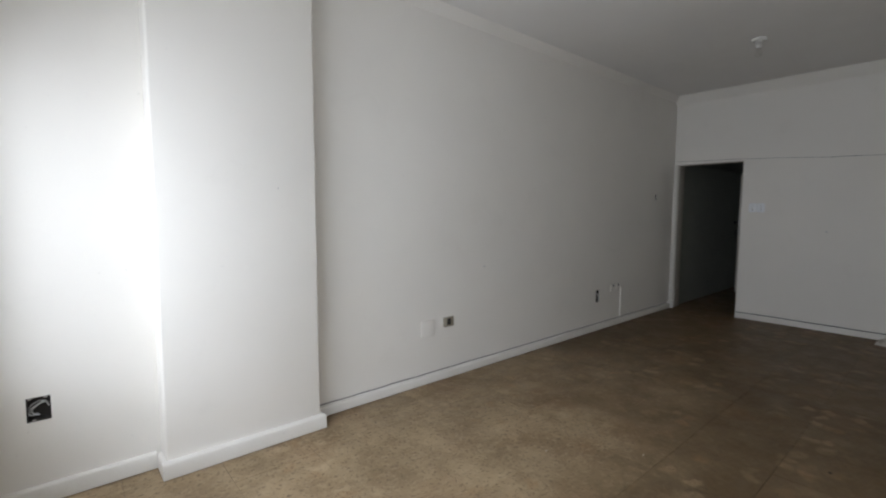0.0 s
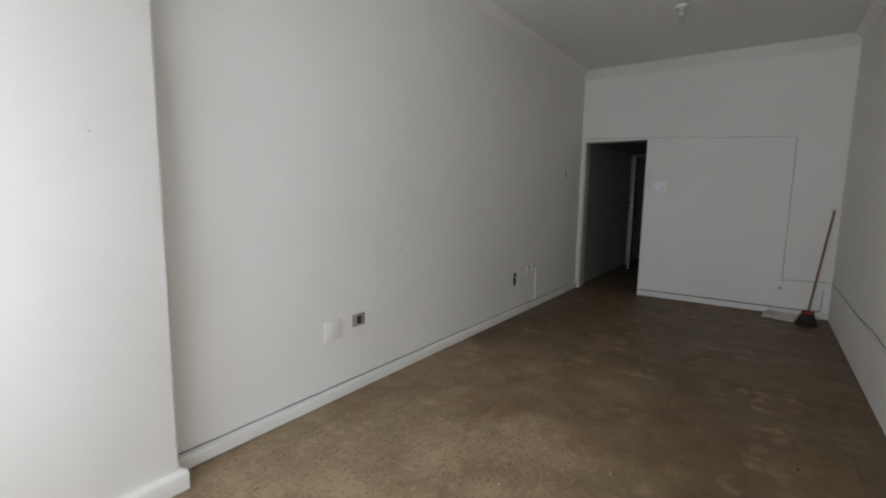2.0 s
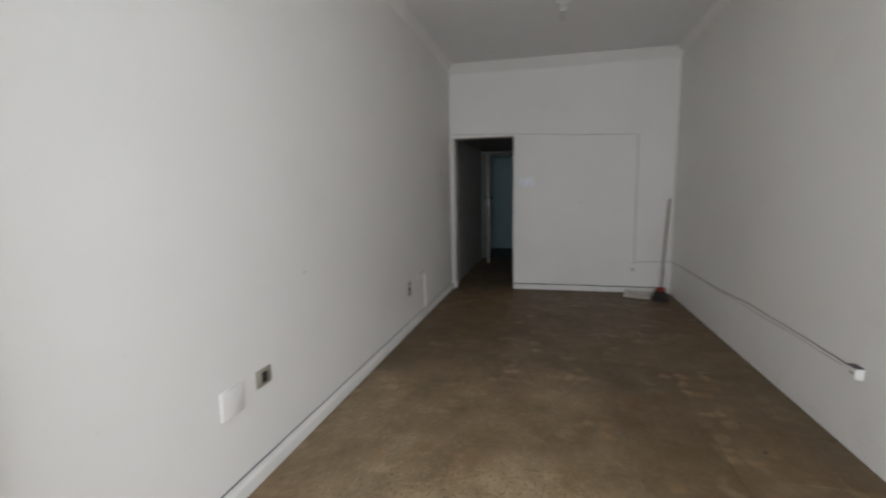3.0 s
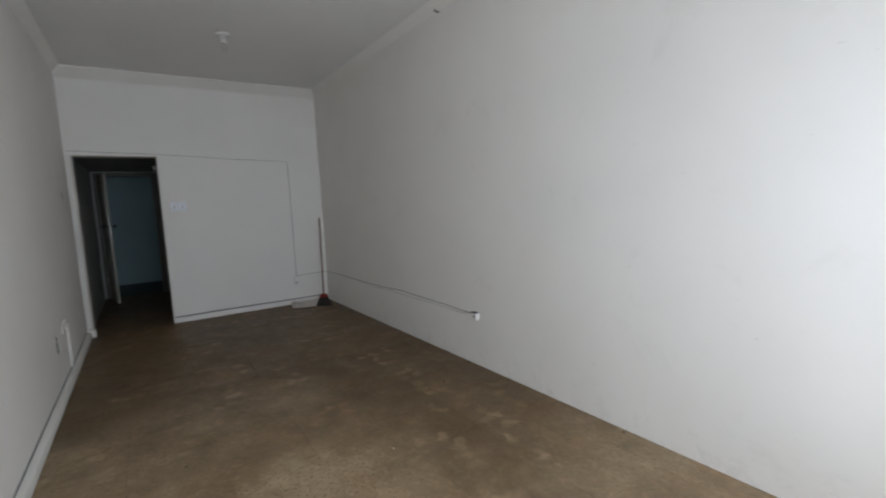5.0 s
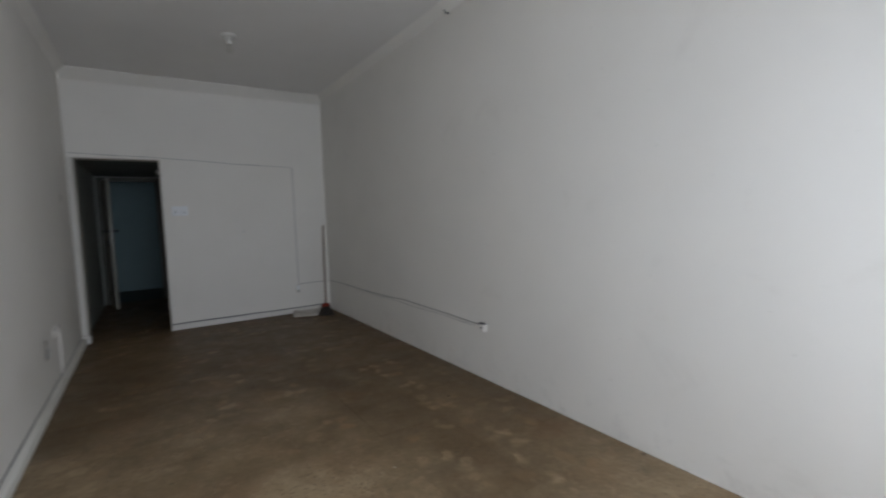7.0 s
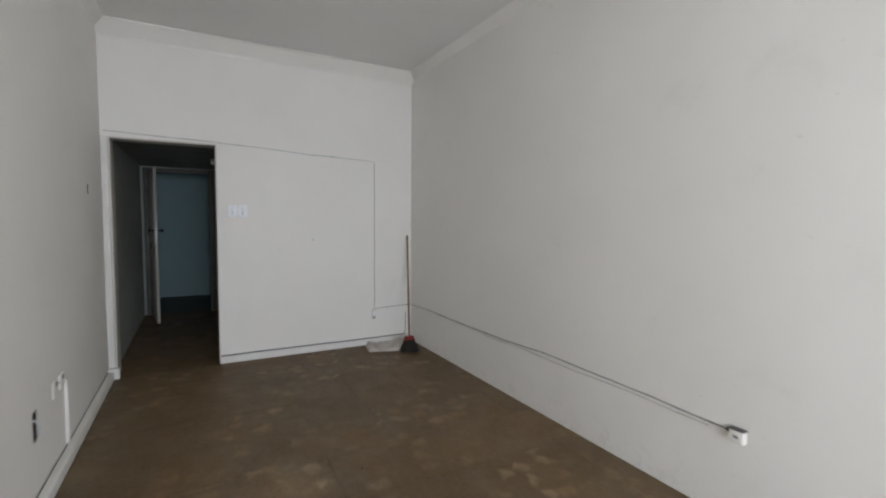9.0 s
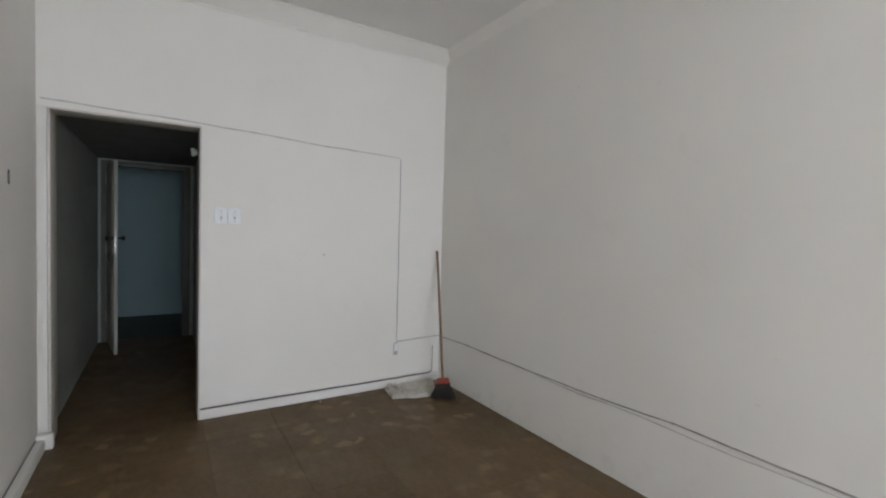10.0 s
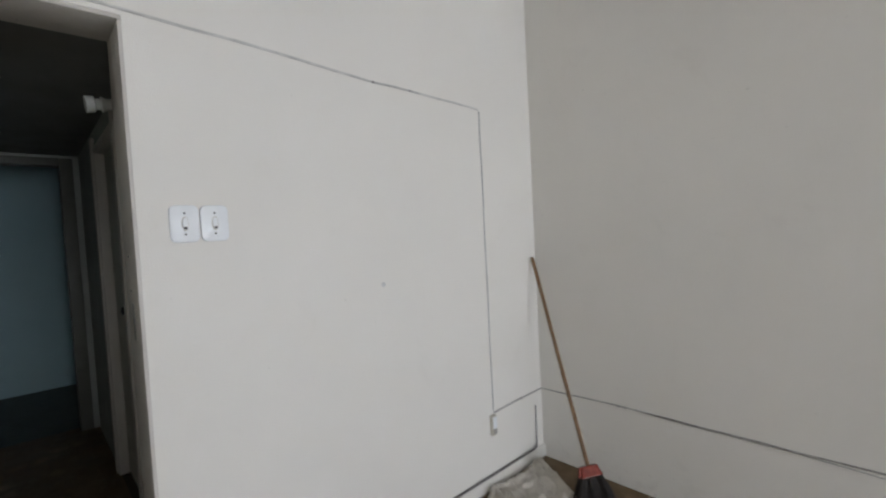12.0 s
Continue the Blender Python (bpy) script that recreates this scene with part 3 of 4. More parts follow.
head_loft([(-0.004, 0.012, 0.012), (-0.003, 0.044, 0.019), (0.0, 0.047, 0.022), (0.004, 0.049, 0.023), (0.038, 0.060, 0.029), (0.042, 0.063, 0.031), (0.047, 0.063, 0.031), (0.049, 0.060, 0.029)], M_RED, "broom_head", "red plastic head")
rng = random.Random(4)
bm = bmesh.new()
for i in range(620):
    u, v = rng.uniform(-1, 1), rng.uniform(-1, 1)
    a = HEADTOP - lean * 0.044 + wide * (u * 0.056) + deep * (v * 0.025)
    b = Vector((FOOT.x, FOOT.y, 0)) + Vector((wide.x, wide.y, 0)).normalized() * (u * 0.102 + rng.gauss(0, 0.010)) + Vector((deep.x, deep.y, 0)).normalized() * (v * 0.045 + rng.gauss(0, 0.006))
    b.z = 0.003 + abs(rng.gauss(0, 0.010))
    side = (b - a).cross(Vector((rng.uniform(-1, 1), rng.uniform(-1, 1), 0.1))).normalized() * 0.0016
    up_ = (b - a).cross(side).normalized() * 0.0016
    ra = [bm.verts.new(a + side), bm.verts.new(a - side * 0.5 + up_), bm.verts.new(a - side * 0.5 - up_)]
    rb = [bm.verts.new(b + side), bm.verts.new(b - side * 0.5 + up_), bm.verts.new(b - side * 0.5 - up_)]
    for k in range(3):
        bm.faces.new((ra[k], ra[(k + 1) % 3], rb[(k + 1) % 3], rb[k]))
part("bristles", bm, M_BRISTLE, broom, "flared black bristles")


# floor cloth, spread and rumpled beside the broom
def floor_cloth():
    c00, c10, c11, c01 = Vector((6.955, 0.60, 0)), Vector((6.715, 0.63, 0)), Vector((6.61, 0.25, 0)), Vector((6.945, 0.075, 0))
    nu, nv = 70, 96
    bm = bmesh.new()
    top = []
    for i in range(nu + 1):
        row = []
        for j in range(nv + 1):
            u, v = i / nu, j / nv
            p = c00.lerp(c10, u).lerp(c01.lerp(c11, u), v)
            q = Vector((p.x * 5, p.y * 5, 3.1))
            p.x += 0.034 * noise.noise(q + Vector((9, 0, 0)))
            p.y += 0.045 * noise.noise(q + Vector((0, 9, 0)))
            edge = min(u, 1 - u, v, 1 - v)
            rise = 0.004 + 0.020 * abs(noise.noise(Vector((p.x * 8, p.y * 11, 0.4)))) + 0.010 * abs(noise.noise(Vector((p.x * 24, p.y * 20, 5.0))))
            bend = 0.05 * math.sin(u * 6) + 0.03 * noise.noise(Vector((u * 6, v * 3, 2.0)))
            ridge = 0.0
            for at_, high, wide_ in ((0.05, 0.022, 0.022), (0.13, 0.020, 0.020), (0.22, 0.016, 0.024), (0.36, 0.010, 0.030), (0.62, 0.007, 0.040)):
                ridge += high * math.exp(-((v - at_ - bend * (1 - at_)) / wide_) ** 2)
            crease = max(0.0, 1 - 2.2 * abs(noise.noise(Vector((p.x * 9 + 4, p.y * 7, 1.7))))) ** 3 + 0.6 * max(0.0, 1 - 2.6 * abs(noise.noise(Vector((p.x * 17, p.y * 15 + 3, 8.1))))) ** 3
            ridge += 0.014 * crease
            ridge += 0.020 * math.exp(-((u - 0.10 + 0.06 * math.sin(v * 9)) / 0.045) ** 2)
            p.z = 0.003 + min(1.0, edge * 22 + 0.25) * (rise + ridge)
            row.append(bm.verts.new(p))
        top.append(row)
    for i in range(nu):
        for j in range(nv):
            bm.faces.new((top[i][j], top[i + 1][j], top[i + 1][j + 1], top[i][j + 1]))
    rim = [top[i][0] for i in range(nu + 1)] + [top[nu][j] for j in range(1, nv + 1)] + [top[i][nv] for i in range(nu - 1, -1, -1)] + [top[0][j] for j in range(nv - 1, 0, -1)]
    low = [bm.verts.new((v.co.x, v.co.y, 0.0015)) for v in rim]
    for k in range(len(rim)):
        bm.faces.new((rim[k], rim[(k + 1) % len(rim)], low[(k + 1) % len(rim)], low[k]))
    me = mesh_of("floor_cloth", bm, M_RAG, True, (6.78, 0.42, 0))
    ob = new("floor_cloth", me)
    ob.location = (6.78, 0.42, 0)
    tagged(ob, "grey cotton floor cloth spread rumpled on the floor beside the broom", "cloth")


floor_cloth()

# ---- electrical things on the long wall ----
plate = thing("blank_plate", (2.344, LEFT, 0.459), "square white blank plate painted over, low on the wall", "cover plate")
part("plate", soft_box(2.274, LEFT - 0.011, 0.394, 2.413, LEFT - 0.0005, 0.524, 0.0025), M_WALL, plate)
sock = thing("wall_socket", (2.572, LEFT, 0.481), "old wall socket with yellowed frame and dark insert", "socket")
part("plate", soft_box(2.514, LEFT - 0.010, 0.438, 2.630, LEFT - 0.0005, 0.524, 0.004), M_SOCKET, sock)
ins = part("insert", soft_box(2.552, LEFT - 0.014, 0.455, 2.592, LEFT - 0.0095, 0.508, 0.002), M_HOLE, sock, "dark socket insert")
part("slot", soft_box(2.569, LEFT - 0.0155, 0.470, 2.576, LEFT - 0.0135, 0.497, 0.0005, 1), M_BLACK, ins)

hole = thing("open_cable_box", (-0.071, LEFT, 0.471), "open wall box with bare coiled wires and no cover", "junction box")
bm = bmesh.new()
box(bm, -0.116, LEFT + 0.055, 0.412, -0.027, LEFT + 0.06, 0.530)
part("back", bm, M_HOLE, hole)
for a_ in ((-0.1168, 0.4115, -0.112, 0.5305), (-0.031, 0.4115, -0.0262, 0.5305), (-0.112, 0.4115, -0.031, 0.417), (-0.112, 0.525, -0.031, 0.5305)):
    bm = bmesh.new()
    box(bm, a_[0], LEFT + 0.001, a_[1], a_[2], LEFT + 0.055, a_[3])
    part("side", bm, M_HOLE, hole)
for k_, (cx_, cz_, r_) in enumerate(((-0.071, 0.471, 0.034), (-0.068, 0.468, 0.028), (-0.075, 0.475, 0.031))):
    pts_ = [(cx_ + r_ * 1.05 * math.cos(a), LEFT + 0.02 + 0.012 * math.sin(2 * a + k_) - 0.006 * k_, cz_ + r_ * math.sin(a + 0.4 * k_)) for a in (0.25 * j for j in range(20))]
    part("wire", tube(pts_, 0.0022, 6), M_WIRE, hole, "pale insulated wire")
for x_, z_ in ((-0.103, 0.526), (-0.045, 0.526), (-0.09, 0.418)):
    part("lug", soft_box(x_ - 0.008, LEFT - 0.002, z_ - 0.005, x_ + 0.008, LEFT + 0.003, z_ + 0.005, 0.001, 1), M_STEEL, hole)


def broken_hole(name, x, z, w, h, label, rim=M_MORTAR):
    ob = thing(name, (x, LEFT, z), label, "wall hole")
    # back and sides are coloured dark, the hole's shade being in the colour
    bm = bmesh.new()
    box(bm, x - w / 2 - 0.004, LEFT + 0.05, z - h / 2 - 0.004, x + w / 2 + 0.004, LEFT + 0.055, z + h / 2 + 0.004)
    part("cavity", bm, M_HOLE, ob)
    a, b = w / 2 + 0.0008, h / 2 + 0.0008
    for x0, z0, x1, z1 in ((-a, -b, -a + 0.002, b), (a - 0.002, -b, a, b), (-a, b - 0.002, a, b), (-a, -b, a, -b + 0.002)):
        bm = bmesh.new()
        box(bm, x + x0, LEFT + 0.0012, z + z0, x + x1, LEFT + 0.05, z + z1)
        part("cavity_side", bm, M_HOLE, ob)
    r = random.Random(int(x * 100))
    bm = bmesh.new()
    inner, outer = [], []
    for k in range(18):
        a = 2 * math.pi * k / 18
        c, s = math.cos(a), math.sin(a)
        q = 1 / max(abs(c), abs(s)) ** 0.6
        i = r.uniform(1.0, 1.16)
        inner.append(bm.verts.new((x + w / 2 * c * q * i * 0.92, LEFT + 0.004, z + h / 2 * s * q * i * 0.92)))
        outer.append(bm.verts.new((x + w / 2 * c * q * 1.24, LEFT - 0.0012, z + h / 2 * s * q * 1.12)))
    for k in range(18):
        bm.faces.new((inner[k], inner[(k + 1) % 18], outer[(k + 1) % 18], outer[k]))
    part("broken_edge", bm, rim, ob, "broken plaster edge")
    return ob


h2 = broken_hole("cable_hole", 4.977, 0.408, 0.06, 0.145, "broken hole in the plaster with a cable end hanging out")
part("cable_end", tube([(4.977, LEFT + 0.03, 0.436), (4.982, LEFT - 0.004, 0.431), (4.99, LEFT - 0.015, 0.396), (4.996, LEFT - 0.01, 0.35)], 0.006), M_WIRE, h2, "loose pale cable end")
# rim coloured like the cavity, so the painted shade reaches over it
broken_hole("bell_hole", 6.418, 1.627, 0.03, 0.07, "small dark hole of a removed bell push", M_HOLE)

cbox = thing("surface_socket", (5.45, LEFT, 0.48), "surface socket box with its conduit running down to the skirting", "socket box")
part("body", soft_box(5.405, LEFT - 0.012, 0.440, 5.490, LEFT - 0.0005, 0.520, 0.005), M_WALL, cbox)
part("side_outlet", soft_box(5.275, LEFT - 0.009, 0.430, 5.360, LEFT - 0.0005, 0.520, 0.004), M_WALL, cbox)
part("link_pipe", tube([(5.355, LEFT - 0.003, 0.485), (5.410, LEFT - 0.003, 0.482)], 0.008), M_WALL, cbox)
part("conduit", tube([(5.53, LEFT - 0.007, 0.082), (5.53, LEFT - 0.007, 0.2), (5.53, LEFT - 0.007, 0.43), (5.522, LEFT - 0.007, 0.465), (5.485, LEFT - 0.006, 0.480)], 0.0105, 10), M_WALL, cbox, "painted conduit pipe")
part("conduit_foot", soft_box(5.512, LEFT - 0.020, 0.078, 5.548, LEFT - 0.0005, 0.092, 0.003), M_TRIM, cbox)
for x_, z_ in ((5.335, 0.498), (5.455, 0.500)):
    part("knockout", turned([(0, 0.017), (0.0012, 0.017), (0.0016, 0.012)], (x_, LEFT - (0.0092 if x_ < 5.4 else 0.0122), z_), (0, -1, 0), 14), M_GREYCABLE, cbox, "dusty grey knockout")
for x_, z_ in ((5.305, 0.455), (5.445, 0.458)):
    part("screw", turned([(0, 0.005), (0.001, 0.005)], (x_, LEFT - (0.0092 if x_ < 5.4 else 0.0122), z_), (0, -1, 0), 8), M_CABLE, cbox)


# ---- things on the back wall ----
def switch_plate(y):
    ob = thing("switch_plate", (BACK, y, 1.486), "white plastic wall plate with an oval rocker and two screws", "switch", "switches beside the doorway")
    bm = bmesh.new()
    box(bm, BACK - 0.009, y - 0.0435, 1.426, BACK - 0.0005, y + 0.0435, 1.546)
    bmesh.ops.bevel(bm, geom=[e for e in bm.edges if abs(e.verts[0].co.x - e.verts[1].co.x) > 0.005], offset=0.020, segments=4, affect="EDGES", profile=0.5)
    bmesh.ops.bevel(bm, geom=[e for e in bm.edges if all(abs(v.co.x - BACK + 0.009) < 1e-4 for v in e.verts)], offset=0.004, segments=2, affect="EDGES", profile=0.5)
    body = part("plate", bm, M_PLASTIC, ob)

    def oval(x0, x1, w, h, material, name, parent):
        bm = bmesh.new()
        rings = [[bm.verts.new((x, y + s * w * math.cos(a), 1.486 + s * h * math.sin(a))) for a in (2 * math.pi * k / 20 for k in range(20))] for x, s in ((x0, 1.0), (x1, 1.0), (x1 - 0.0015, 0.8))]
        for a, b in zip(rings, rings[1:]):
            for k in range(20):
                bm.faces.new((a[k], a[(k + 1) % 20], b[(k + 1) % 20], b[k]))
        bm.faces.new(rings[-1])
        bm.faces.new(rings[0])
        return part(name, bm, material, parent)

    oval(BACK - 0.0085, BACK - 0.0100, 0.0105, 0.0235, M_BEIGE, "rocker_well", body)
    oval(BACK - 0.0100, BACK - 0.0140, 0.0080, 0.0200, M_PLASTIC, "rocker", ob)
    part("rocker_slot", soft_box(BACK - 0.0158, y - 0.005, 1.468, BACK - 0.0150, y + 0.005, 1.476, 0.0003, 1), M_DARKCABLE, ob)
    for z in (1.520, 1.452):
        part("screw", turned([(0, 0.0032), (0.0012, 0.0032), (0.0018, 0.0015)], (BACK - 0.009, y, z), (-1, 0, 0), 10), M_BLACK, ob)
    return ob


sw_ = switch_plate(1.9065)
copy_thing(sw_, Matrix.Translation((BACK, 1.8165, 1.486)))


def cable(name, points, radius, material, label, clips=(), group=""):
    ob = thing(name, points[0], label, "cable", group)
    r = random.Random(len(points) * 7 + int(radius * 1e4))
    dense = []
    for a, b in zip(points, points[1:]):
        a, b = Vector(a), Vector(b)
        n = max(2, int((b - a).length / 0.12))
        for k in range(n):
            p = a.lerp(b, k / n)
            if 0 < k:
                p = p + Vector((0, 0, r.gauss(0, 0.0014))) if abs(b.z - a.z) < 0.3 else p + Vector((0, r.gauss(0, 0.002), 0))
            dense.append(p)
    dense.append(Vector(points[-1]))
    part("run", tube(dense, radius, 7), material, ob)
    for c, inward in clips:
        c, n = Vector(c), Vector(inward)
        s = Vector((0.011, 0.011, 0.009))
        lo, hi = c - s * 0.6, c + s * 0.6
        part("clip", soft_box(lo.x, lo.y, lo.z, hi.x, hi.y, hi.z, 0.002, 1), M_CABLE, ob)
    return ob


X_ = BACK - 0.007
XW = BACK + 0.0034
wcable = cable("wall_cable", [(XW, 2.90, 2.157), (XW, 2.45, 2.142), (XW, 2.02, 2.130), (XW, 1.70, 2.116), (XW, 1.14, 2.079), (XW, 0.93, 2.076), (XW, 0.48, 2.058), (XW, 0.462, 2.046)], 0.0068, M_CABLEGREY,
      "painted-over cable along the back wall and down to a small box", [((XW, 1.138, 2.079), (-1, 0, 0)), ((XW, 0.934, 2.076), (-1, 0, 0)), ((XW, 0.89, 2.074), (-1, 0, 0))])
part("drop", tube([(BACK + 0.001, 0.462 + 0.0015 * math.sin(7 * k), 2.046 - 0.0625 * k) for k in range(27)], 0.0046, 7), M_DROP, wcable, "grey cable drop")
tbox = thing("terminal_box", (BACK, 0.474, 0.35), "small white terminal box hanging off the back wall cable", "junction box")
part("body", soft_box(BACK - 0.020, 0.456, 0.292, BACK - 0.0005, 0.494, 0.402, 0.004), M_OLDPLASTIC, tbox)
part("cover", soft_box(BACK - 0.024, 0.460, 0.330, BACK - 0.0195, 0.490, 0.395, 0.002), M_PLASTIC, tbox)
for z_ in (0.307, 0.322):
    part("terminal", soft_box(BACK - 0.024, 0.463, z_ - 0.005, BACK - 0.0195, 0.486, z_ + 0.005, 0.001, 1), M_STEEL, tbox)
P_ = PART + 0.007
scable = cable("socket_cable", [(X_, 0.463, 0.410), (X_, 0.25, 0.418), (X_, PART + 0.012, 0.424), (BACK - 0.012, P_, 0.424), (6.5, P_, 0.437), (5.75, P_, 0.432), (5.1, P_, 0.440), (4.66, P_, 0.460),
                       (3.93, P_, 0.450), (3.36, P_, 0.438)], 0.0040, M_CABLE, "painted-over cable running along the wall to a socket",
      [((6.5, P_, 0.434), (0, 1, 0)), ((6.465, P_, 0.435), (0, 1, 0)), ((5.1, P_, 0.440), (0, 1, 0)), ((4.66, P_, 0.460), (0, 1, 0)), ((X_, 0.22, 0.419), (-1, 0, 0))])
# added strand, drawn in place of a faint grey smear below the cable
part("sagging_strand", tube([(6.45 - 0.1 * k, PART - 0.0015, 0.434 - 0.020 * min(1.0, k / 12) - 0.004 * math.sin(0.7 * k) + 0.0012 * math.sin(2.9 * k) + (0.006 if k > 12 else 0.0)) for k in range(31)], 0.0040, 7), M_CABLEGREY, scable, "added strand standing in for a grey smear below the cable")
kcable = cable("skirting_cable", [(X_ - 0.004, 2.03, 0.0795), (X_ - 0.004, 1.2, 0.0795), (X_ - 0.004, 0.12, 0.0795), (X_, 0.090, 0.088)], 0.0057, M_DARKCABLE,
      "dark cable lying on the skirting with a riser near the corner")
part("riser", tube([(X_, 0.090, 0.088), (X_ + 0.002, 0.084, 0.105), (X_ + 0.003, 0.082, 0.14), (X_ + 0.003, 0.081, 0.24), (X_ + 0.002, 0.0815, 0.335)], 0.0032, 7), M_DARKCABLE, kcable, "thin riser end")
cable("long_wall_cable", [(1.345, LEFT - 0.006, 0.0755), (3.0, LEFT - 0.006, 0.0755), (5.0, LEFT - 0.006, 0.0755), (BACK - 0.09, LEFT - 0.006, 0.0755)], 0.0040, M_GREYCABLE, "thin dusty grey cable lying on the long skirting board")

ws = thing("surface_outlet", (3.31, PART, 0.430), "small white surface outlet at the end of the wall cable", "socket")
part("body", soft_box(3.278, PART + 0.0005, 0.397, 3.343, PART + 0.034, 0.458, 0.005), M_WALL, ws)
part("lid", soft_box(3.273, PART + 0.0005, 0.4575, 3.347, PART + 0.040, 0.4635, 0.002), M_DARKCABLE, ws, "dark lid edge")
part("cable_entry", soft_box(3.3425, PART + 0.0005, 0.430, 3.366, PART + 0.016, 0.446, 0.003), M_DARKCABLE, ws, "dark cable entry")
part("slot", soft_box(3.300, PART + 0.0335, 0.420, 3.322, PART + 0.0352, 0.434, 0.0005, 1), M_GREYCABLE, ws, "grey socket slot")

# ---- lamps ----
lamp = thing("ceiling_lamp", (5.20, 1.455, CEIL), "bare bulb in a white porcelain holder on the ceiling, unlit", "ceiling lamp")
part("rose", turned([(0, 0.062), (0.008, 0.062), (0.018, 0.055), (0.024, 0.034), (0.026, 0.0)], (5.20, 1.455, CEIL), (0, 0, -1)), M_PORCELAIN, lamp)
part("holder", turned([(0.02, 0.024), (0.03, 0.030), (0.036, 0.024), (0.044, 0.030), (0.050, 0.024), (0.058, 0.030), (0.064, 0.022), (0.085, 0.024), (0.088, 0.0)], (5.20, 1.455, CEIL), (0, 0, -1)), M_PORCELAIN, lamp)
for z_ in (0.037, 0.0515):
    part("ring", turned([(z_, 0.026), (z_ + 0.002, 0.0285), (z_ + 0.004, 0.026)], (5.20, 1.455, CEIL), (0, 0, -1)), M_BLACK, lamp)
part("bulb", turned([(0.085, 0.013), (0.1, 0.016), (0.115, 0.026), (0.135, 0.030), (0.152, 0.026), (0.163, 0.013), (0.166, 0.0)], (5.20, 1.455, CEIL), (0, 0, -1)), M_BULB, lamp, "clear glass bulb")

wl = thing("wall_lampholder", (7.75, PASS_RIGHT, 2.04), "bare porcelain lampholder on the passage wall without a bulb", "lampholder")
part("rose", turned([(0, 0.045), (0.01, 0.045), (0.02, 0.03), (0.022, 0.0)], (7.75, PASS_RIGHT + 0.0005, 2.04), (0, 1, -0.05)), M_PORCELAIN, wl)
part("holder", turned([(0.015, 0.024), (0.06, 0.024), (0.075, 0.032), (0.082, 0.032), (0.084, 0.024), (0.10, 0.024), (0.105, 0.034), (0.135, 0.036), (0.136, 0.028), (0.10, 0.020), (0.098, 0.0)], (7.75, PASS_RIGHT, 2.04), (0, 1, -0.12)), M_PORCELAIN, wl)

hook = thing("wall_hook", (3.67, PART, CEIL - 0.09), "small dark hook end high on the partition", "hook")
part("stub", tube([(3.67, PART - 0.002, CEIL - 0.085), (3.67, PART + 0.03, CEIL - 0.085), (3.672, PART + 0.042, CEIL - 0.078), (3.675, PART + 0.044, CEIL - 0.065)], 0.006), M_BLACK, hook)


# ---- small marks and crumbs ----
def spot(name, x, y, z, r, label, axis):
    ob = thing(name, (x, y, z), label, "wall plug")
    part("plug", turned([(0, r), (0.002, r * 0.9), (0.0025, r * 0.4)], (x, y, z), axis, 10), M_WALLCABLE, ob)


spot("wall_plug", BACK - 0.0003, 1.143, 1.198, 0.011, "grey filler plug in the back wall", (-1, 0, 0))
spot("wall_plug", 1.066, 2.7587, 1.567, 0.004, "tiny nail hole in the pier", (0, -1, 0))
spot("wall_plug", 0.74, 2.7587, 1.12, 0.003, "tiny nail hole in the pier", (0, -1, 0))
spot("wall_plug", 3.01, LEFT - 0.0003, 0.927, 0.009, "grey filler plug in the long wall", (0, -1, 0))

rng = random.Random(11)


def crumb(x, y, size, material, label):
    bm = bmesh.new()
    bmesh.ops.create_icosphere(bm, subdivisions=1, radius=size)
    for v in bm.verts:
        v.co *= rng.uniform(0.6, 1.25)
        v.co.z *= 0.45
    lo = min(v.co.z for v in bm.verts)
    bmesh.ops.translate(bm, verts=bm.verts[:], vec=(0, 0, -lo + 0.0005))
    bmesh.ops.rotate(bm, verts=bm.verts[:], cent=(0, 0, 0), matrix=Matrix.Rotation(rng.uniform(0, 6.3), 3, "Z"))
    ob = new("crumb", mesh_of("crumb", bm, material, False))
    ob.location = (x, y, 0.0015)
    tagged(ob, label, "debris", "crumbs on the floor")


# ---- floor: a dark bed with one tile laid beside the other ----
bed = bmesh.new()
box(bed, FRONT - 0.2, -0.12, -0.14, BACK, LEFT, -0.004)
box(bed, BACK, 0.75, -0.14, END_WALL, LEFT, -0.004)
box(bed, FRONT_SIDE - 0.2, SIDE_BACK, -0.14, 3.2, -0.12, -0.004)
floor = setting("floor", bed, M_JOINT, "brown marbled vinyl tile floor, worn pale in patches", "floor")
TILE = 0.455
tile_mesh = {}


def lay(x0, y0, x1, y1, material):
    w, d = round(x1 - x0 - 0.0014, 4), round(y1 - y0 - 0.0014, 4)
    if w < 0.02 or d < 0.02:
        return
    if (w, d, material) not in tile_mesh:
        bm = bmesh.new()
        e = 0.0009
        low = [bm.verts.new(p) for p in ((0, 0, -0.004), (w, 0, -0.004), (w, d, -0.004), (0, d, -0.004))]
        mid = [bm.verts.new(p) for p in ((0, 0, -e), (w, 0, -e), (w, d, -e), (0, d, -e))]
        top = [bm.verts.new(p) for p in ((e, e, 0), (w - e, e, 0), (w - e, d - e, 0), (e, d - e, 0))]
        for a, b in ((low, mid), (mid, top)):
            for k in range(4):
                bm.faces.new((a[k], a[(k + 1) % 4], b[(k + 1) % 4], b[k]))
        bm.faces.new(top)
        tile_mesh[w, d, material] = mesh_of("tile", bm, material, False)
    ob = new("tile", tile_mesh[w, d, material])
    ob.location = (x0 + 0.0007, y0 + 0.0007, rng.uniform(-0.0006, 0.0004))
    ob.parent = floor


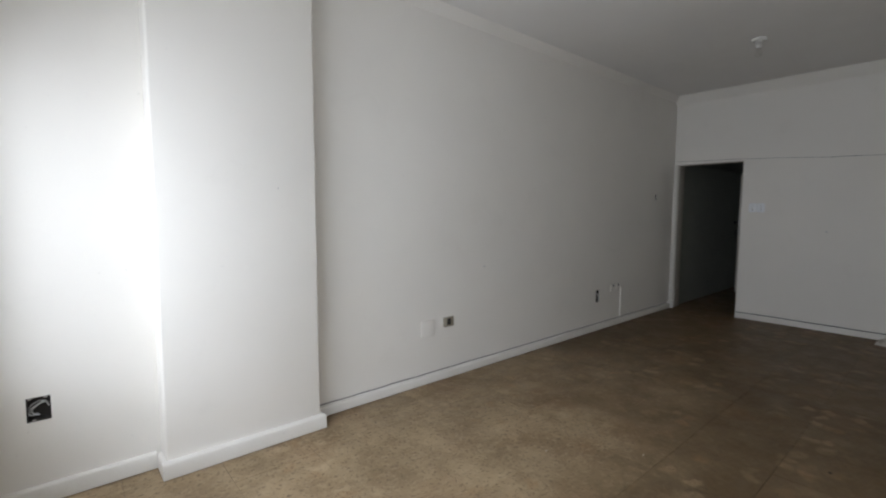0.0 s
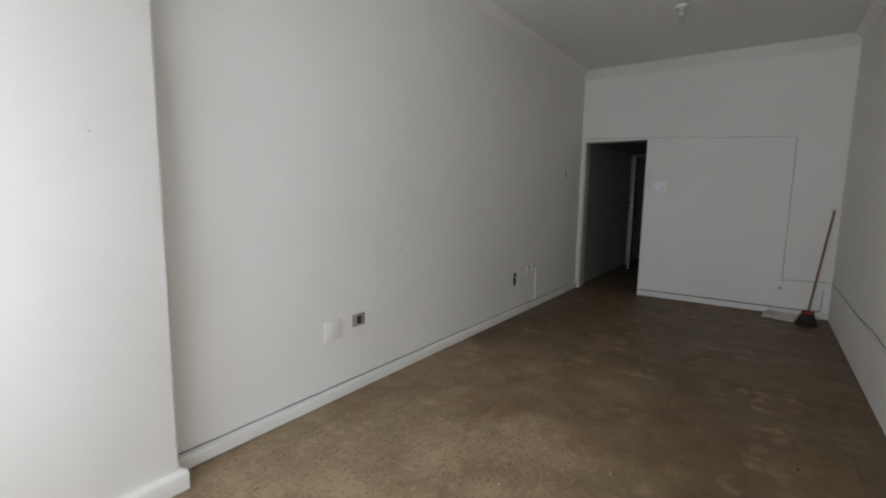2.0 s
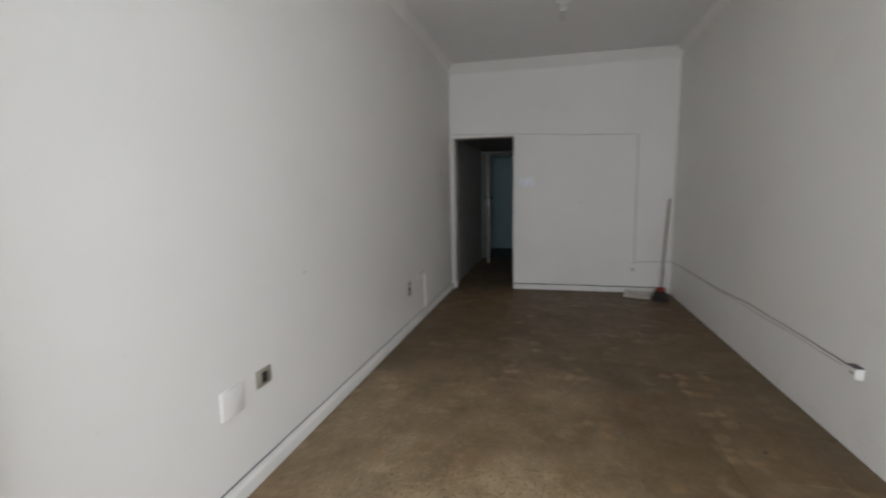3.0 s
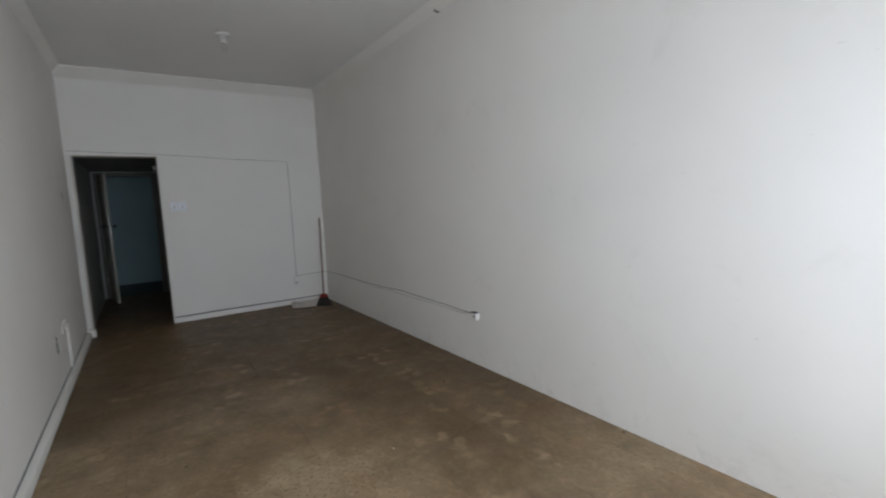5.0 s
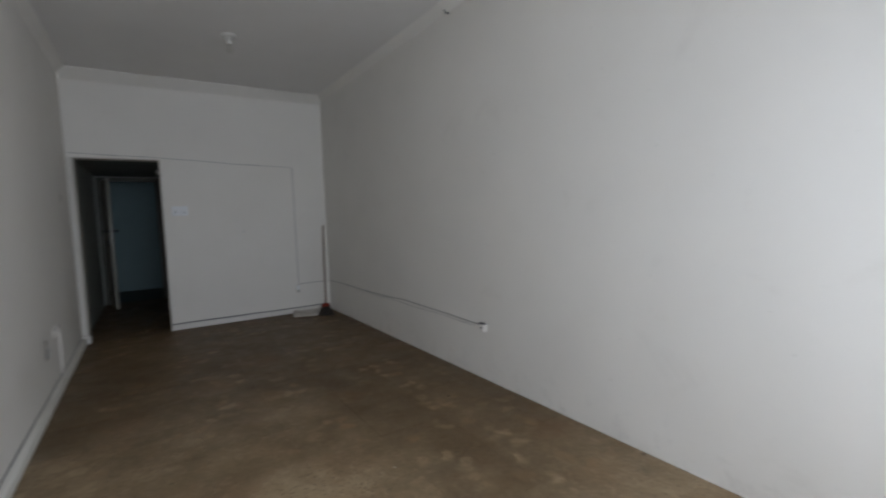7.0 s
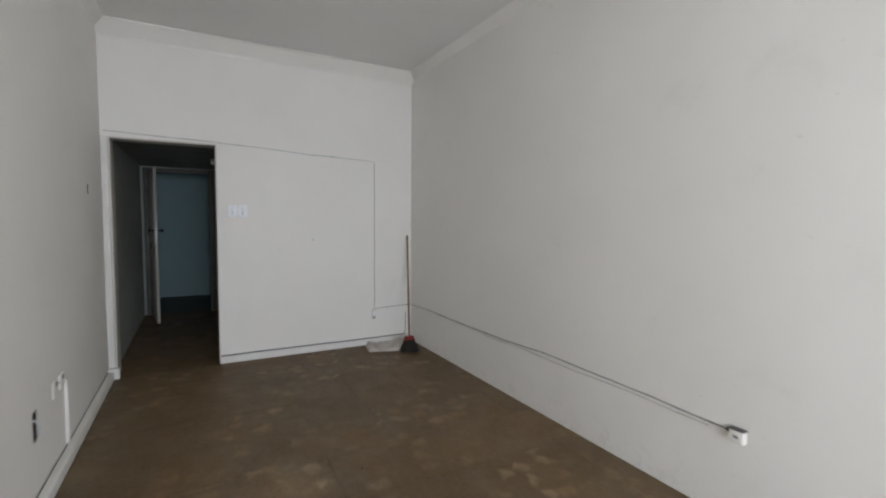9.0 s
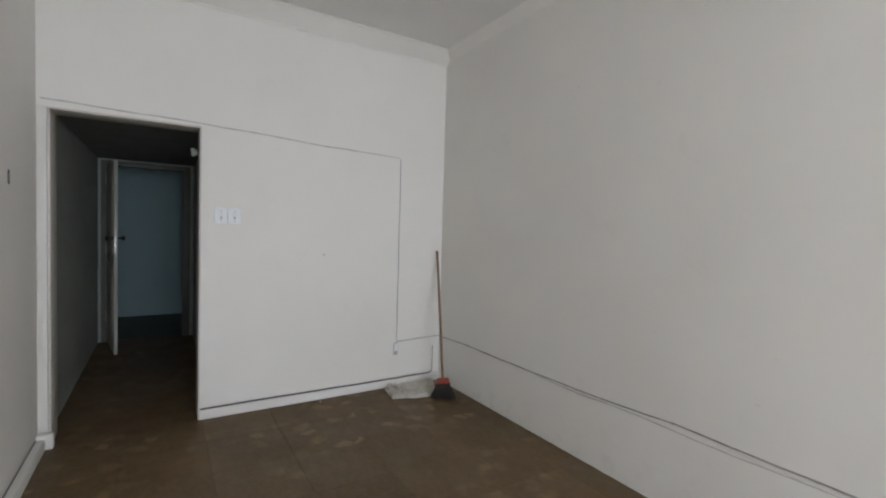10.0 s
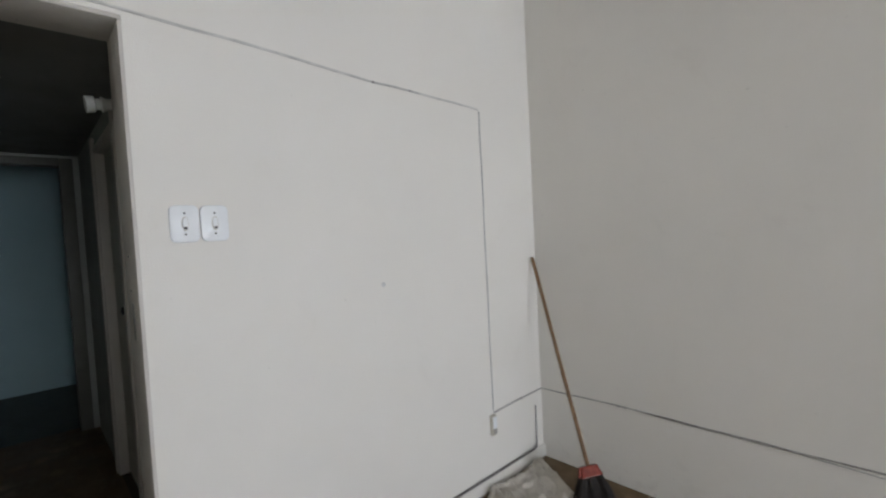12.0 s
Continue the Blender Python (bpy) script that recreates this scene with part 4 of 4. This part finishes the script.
def pave(x0, y0, x1, y1, material=M_FLOOR):
    xs = [x0] + [6.6 + TILE * k for k in range(-18, 14) if x0 + 0.02 < 6.6 + TILE * k < x1 - 0.02] + [x1]
    ys = [y0] + [2.02 + TILE * k for k in range(-14, 5) if y0 + 0.02 < 2.02 + TILE * k < y1 - 0.02] + [y1]
    for a, b in zip(xs, xs[1:]):
        for c, d in zip(ys, ys[1:]):
            lay(a, c, b, d, material)


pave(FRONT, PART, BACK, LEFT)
pave(FRONT_SIDE, SIDE_BACK, 3.2, -0.12)
pave(-0.03, -0.12, 0.76, PART)
pave(BACK, 2.034, BACK + 0.2, LEFT)
pave(BACK + 0.2, PASS_RIGHT, END_DOOR, LEFT)
pave(END_DOOR, 1.968, END_DOOR + 0.1, 2.872)
pave(END_DOOR + 0.1, 0.75, END_WALL, LEFT, M_ENDFLOOR)

for x_, y_, s_ in ((4.574, 1.42, 0.010), (3.2, 0.447, 0.013), (2.9, 0.05, 0.010), (2.35, 0.045, 0.008), (3.4, 0.05, 0.008), (1.9, 0.05, 0.009), (6.94, 1.21, 0.016), (3.15, 2.2, 0.008), (0.35, -0.9, 0.016), (0.25, -1.15, 0.018), (0.12, -1.35, 0.014), (0.45, -0.8, 0.012)):
    crumb(x_, y_, s_, M_DEBRIS, "dark dry crumb of dirt on the floor")
for x_, y_, s_ in ((6.93, 1.17, 0.012), (0.62, -1.3, 0.008), (0.66, -0.65, 0.009), (2.2, 1.6, 0.006), (2.6, 1.2, 0.006)):
    crumb(x_, y_, s_, M_PALEDEBRIS, "pale crumb of plaster on the floor")


# ---- grit swept against the walls ----
def grit(name, points, label):
    bm = bmesh.new()
    for x, y, r in points:
        n = rng.randint(4, 6)
        top = bm.verts.new((x, y, r * 0.5))
        ring = [bm.verts.new((x + r * rng.uniform(0.6, 1.3) * math.cos(6.283 * k / n), y + r * rng.uniform(0.6, 1.3) * math.sin(6.283 * k / n), 0.0008)) for k in range(n)]
        for k in range(n):
            bm.faces.new((top, ring[k], ring[(k + 1) % n]))
        bm.faces.new(ring)
    ob = new(name, mesh_of(name, bm, M_DEBRIS, False))
    tagged(ob, label, "debris", "", "stuff")


grit("wall_grit", [(rng.uniform(0.8, 6.9), PART + 0.004 + abs(rng.gauss(0, 0.007)), rng.uniform(0.0015, 0.0055)) for k in range(420)], "dark grit and flakes lying along the partition wall")
grit("floor_grit", [(rng.uniform(0.0, 6.7), rng.uniform(0.1, 2.8), rng.uniform(0.001, 0.0035)) for k in range(380)], "scattered specks of dirt on the worn floor")
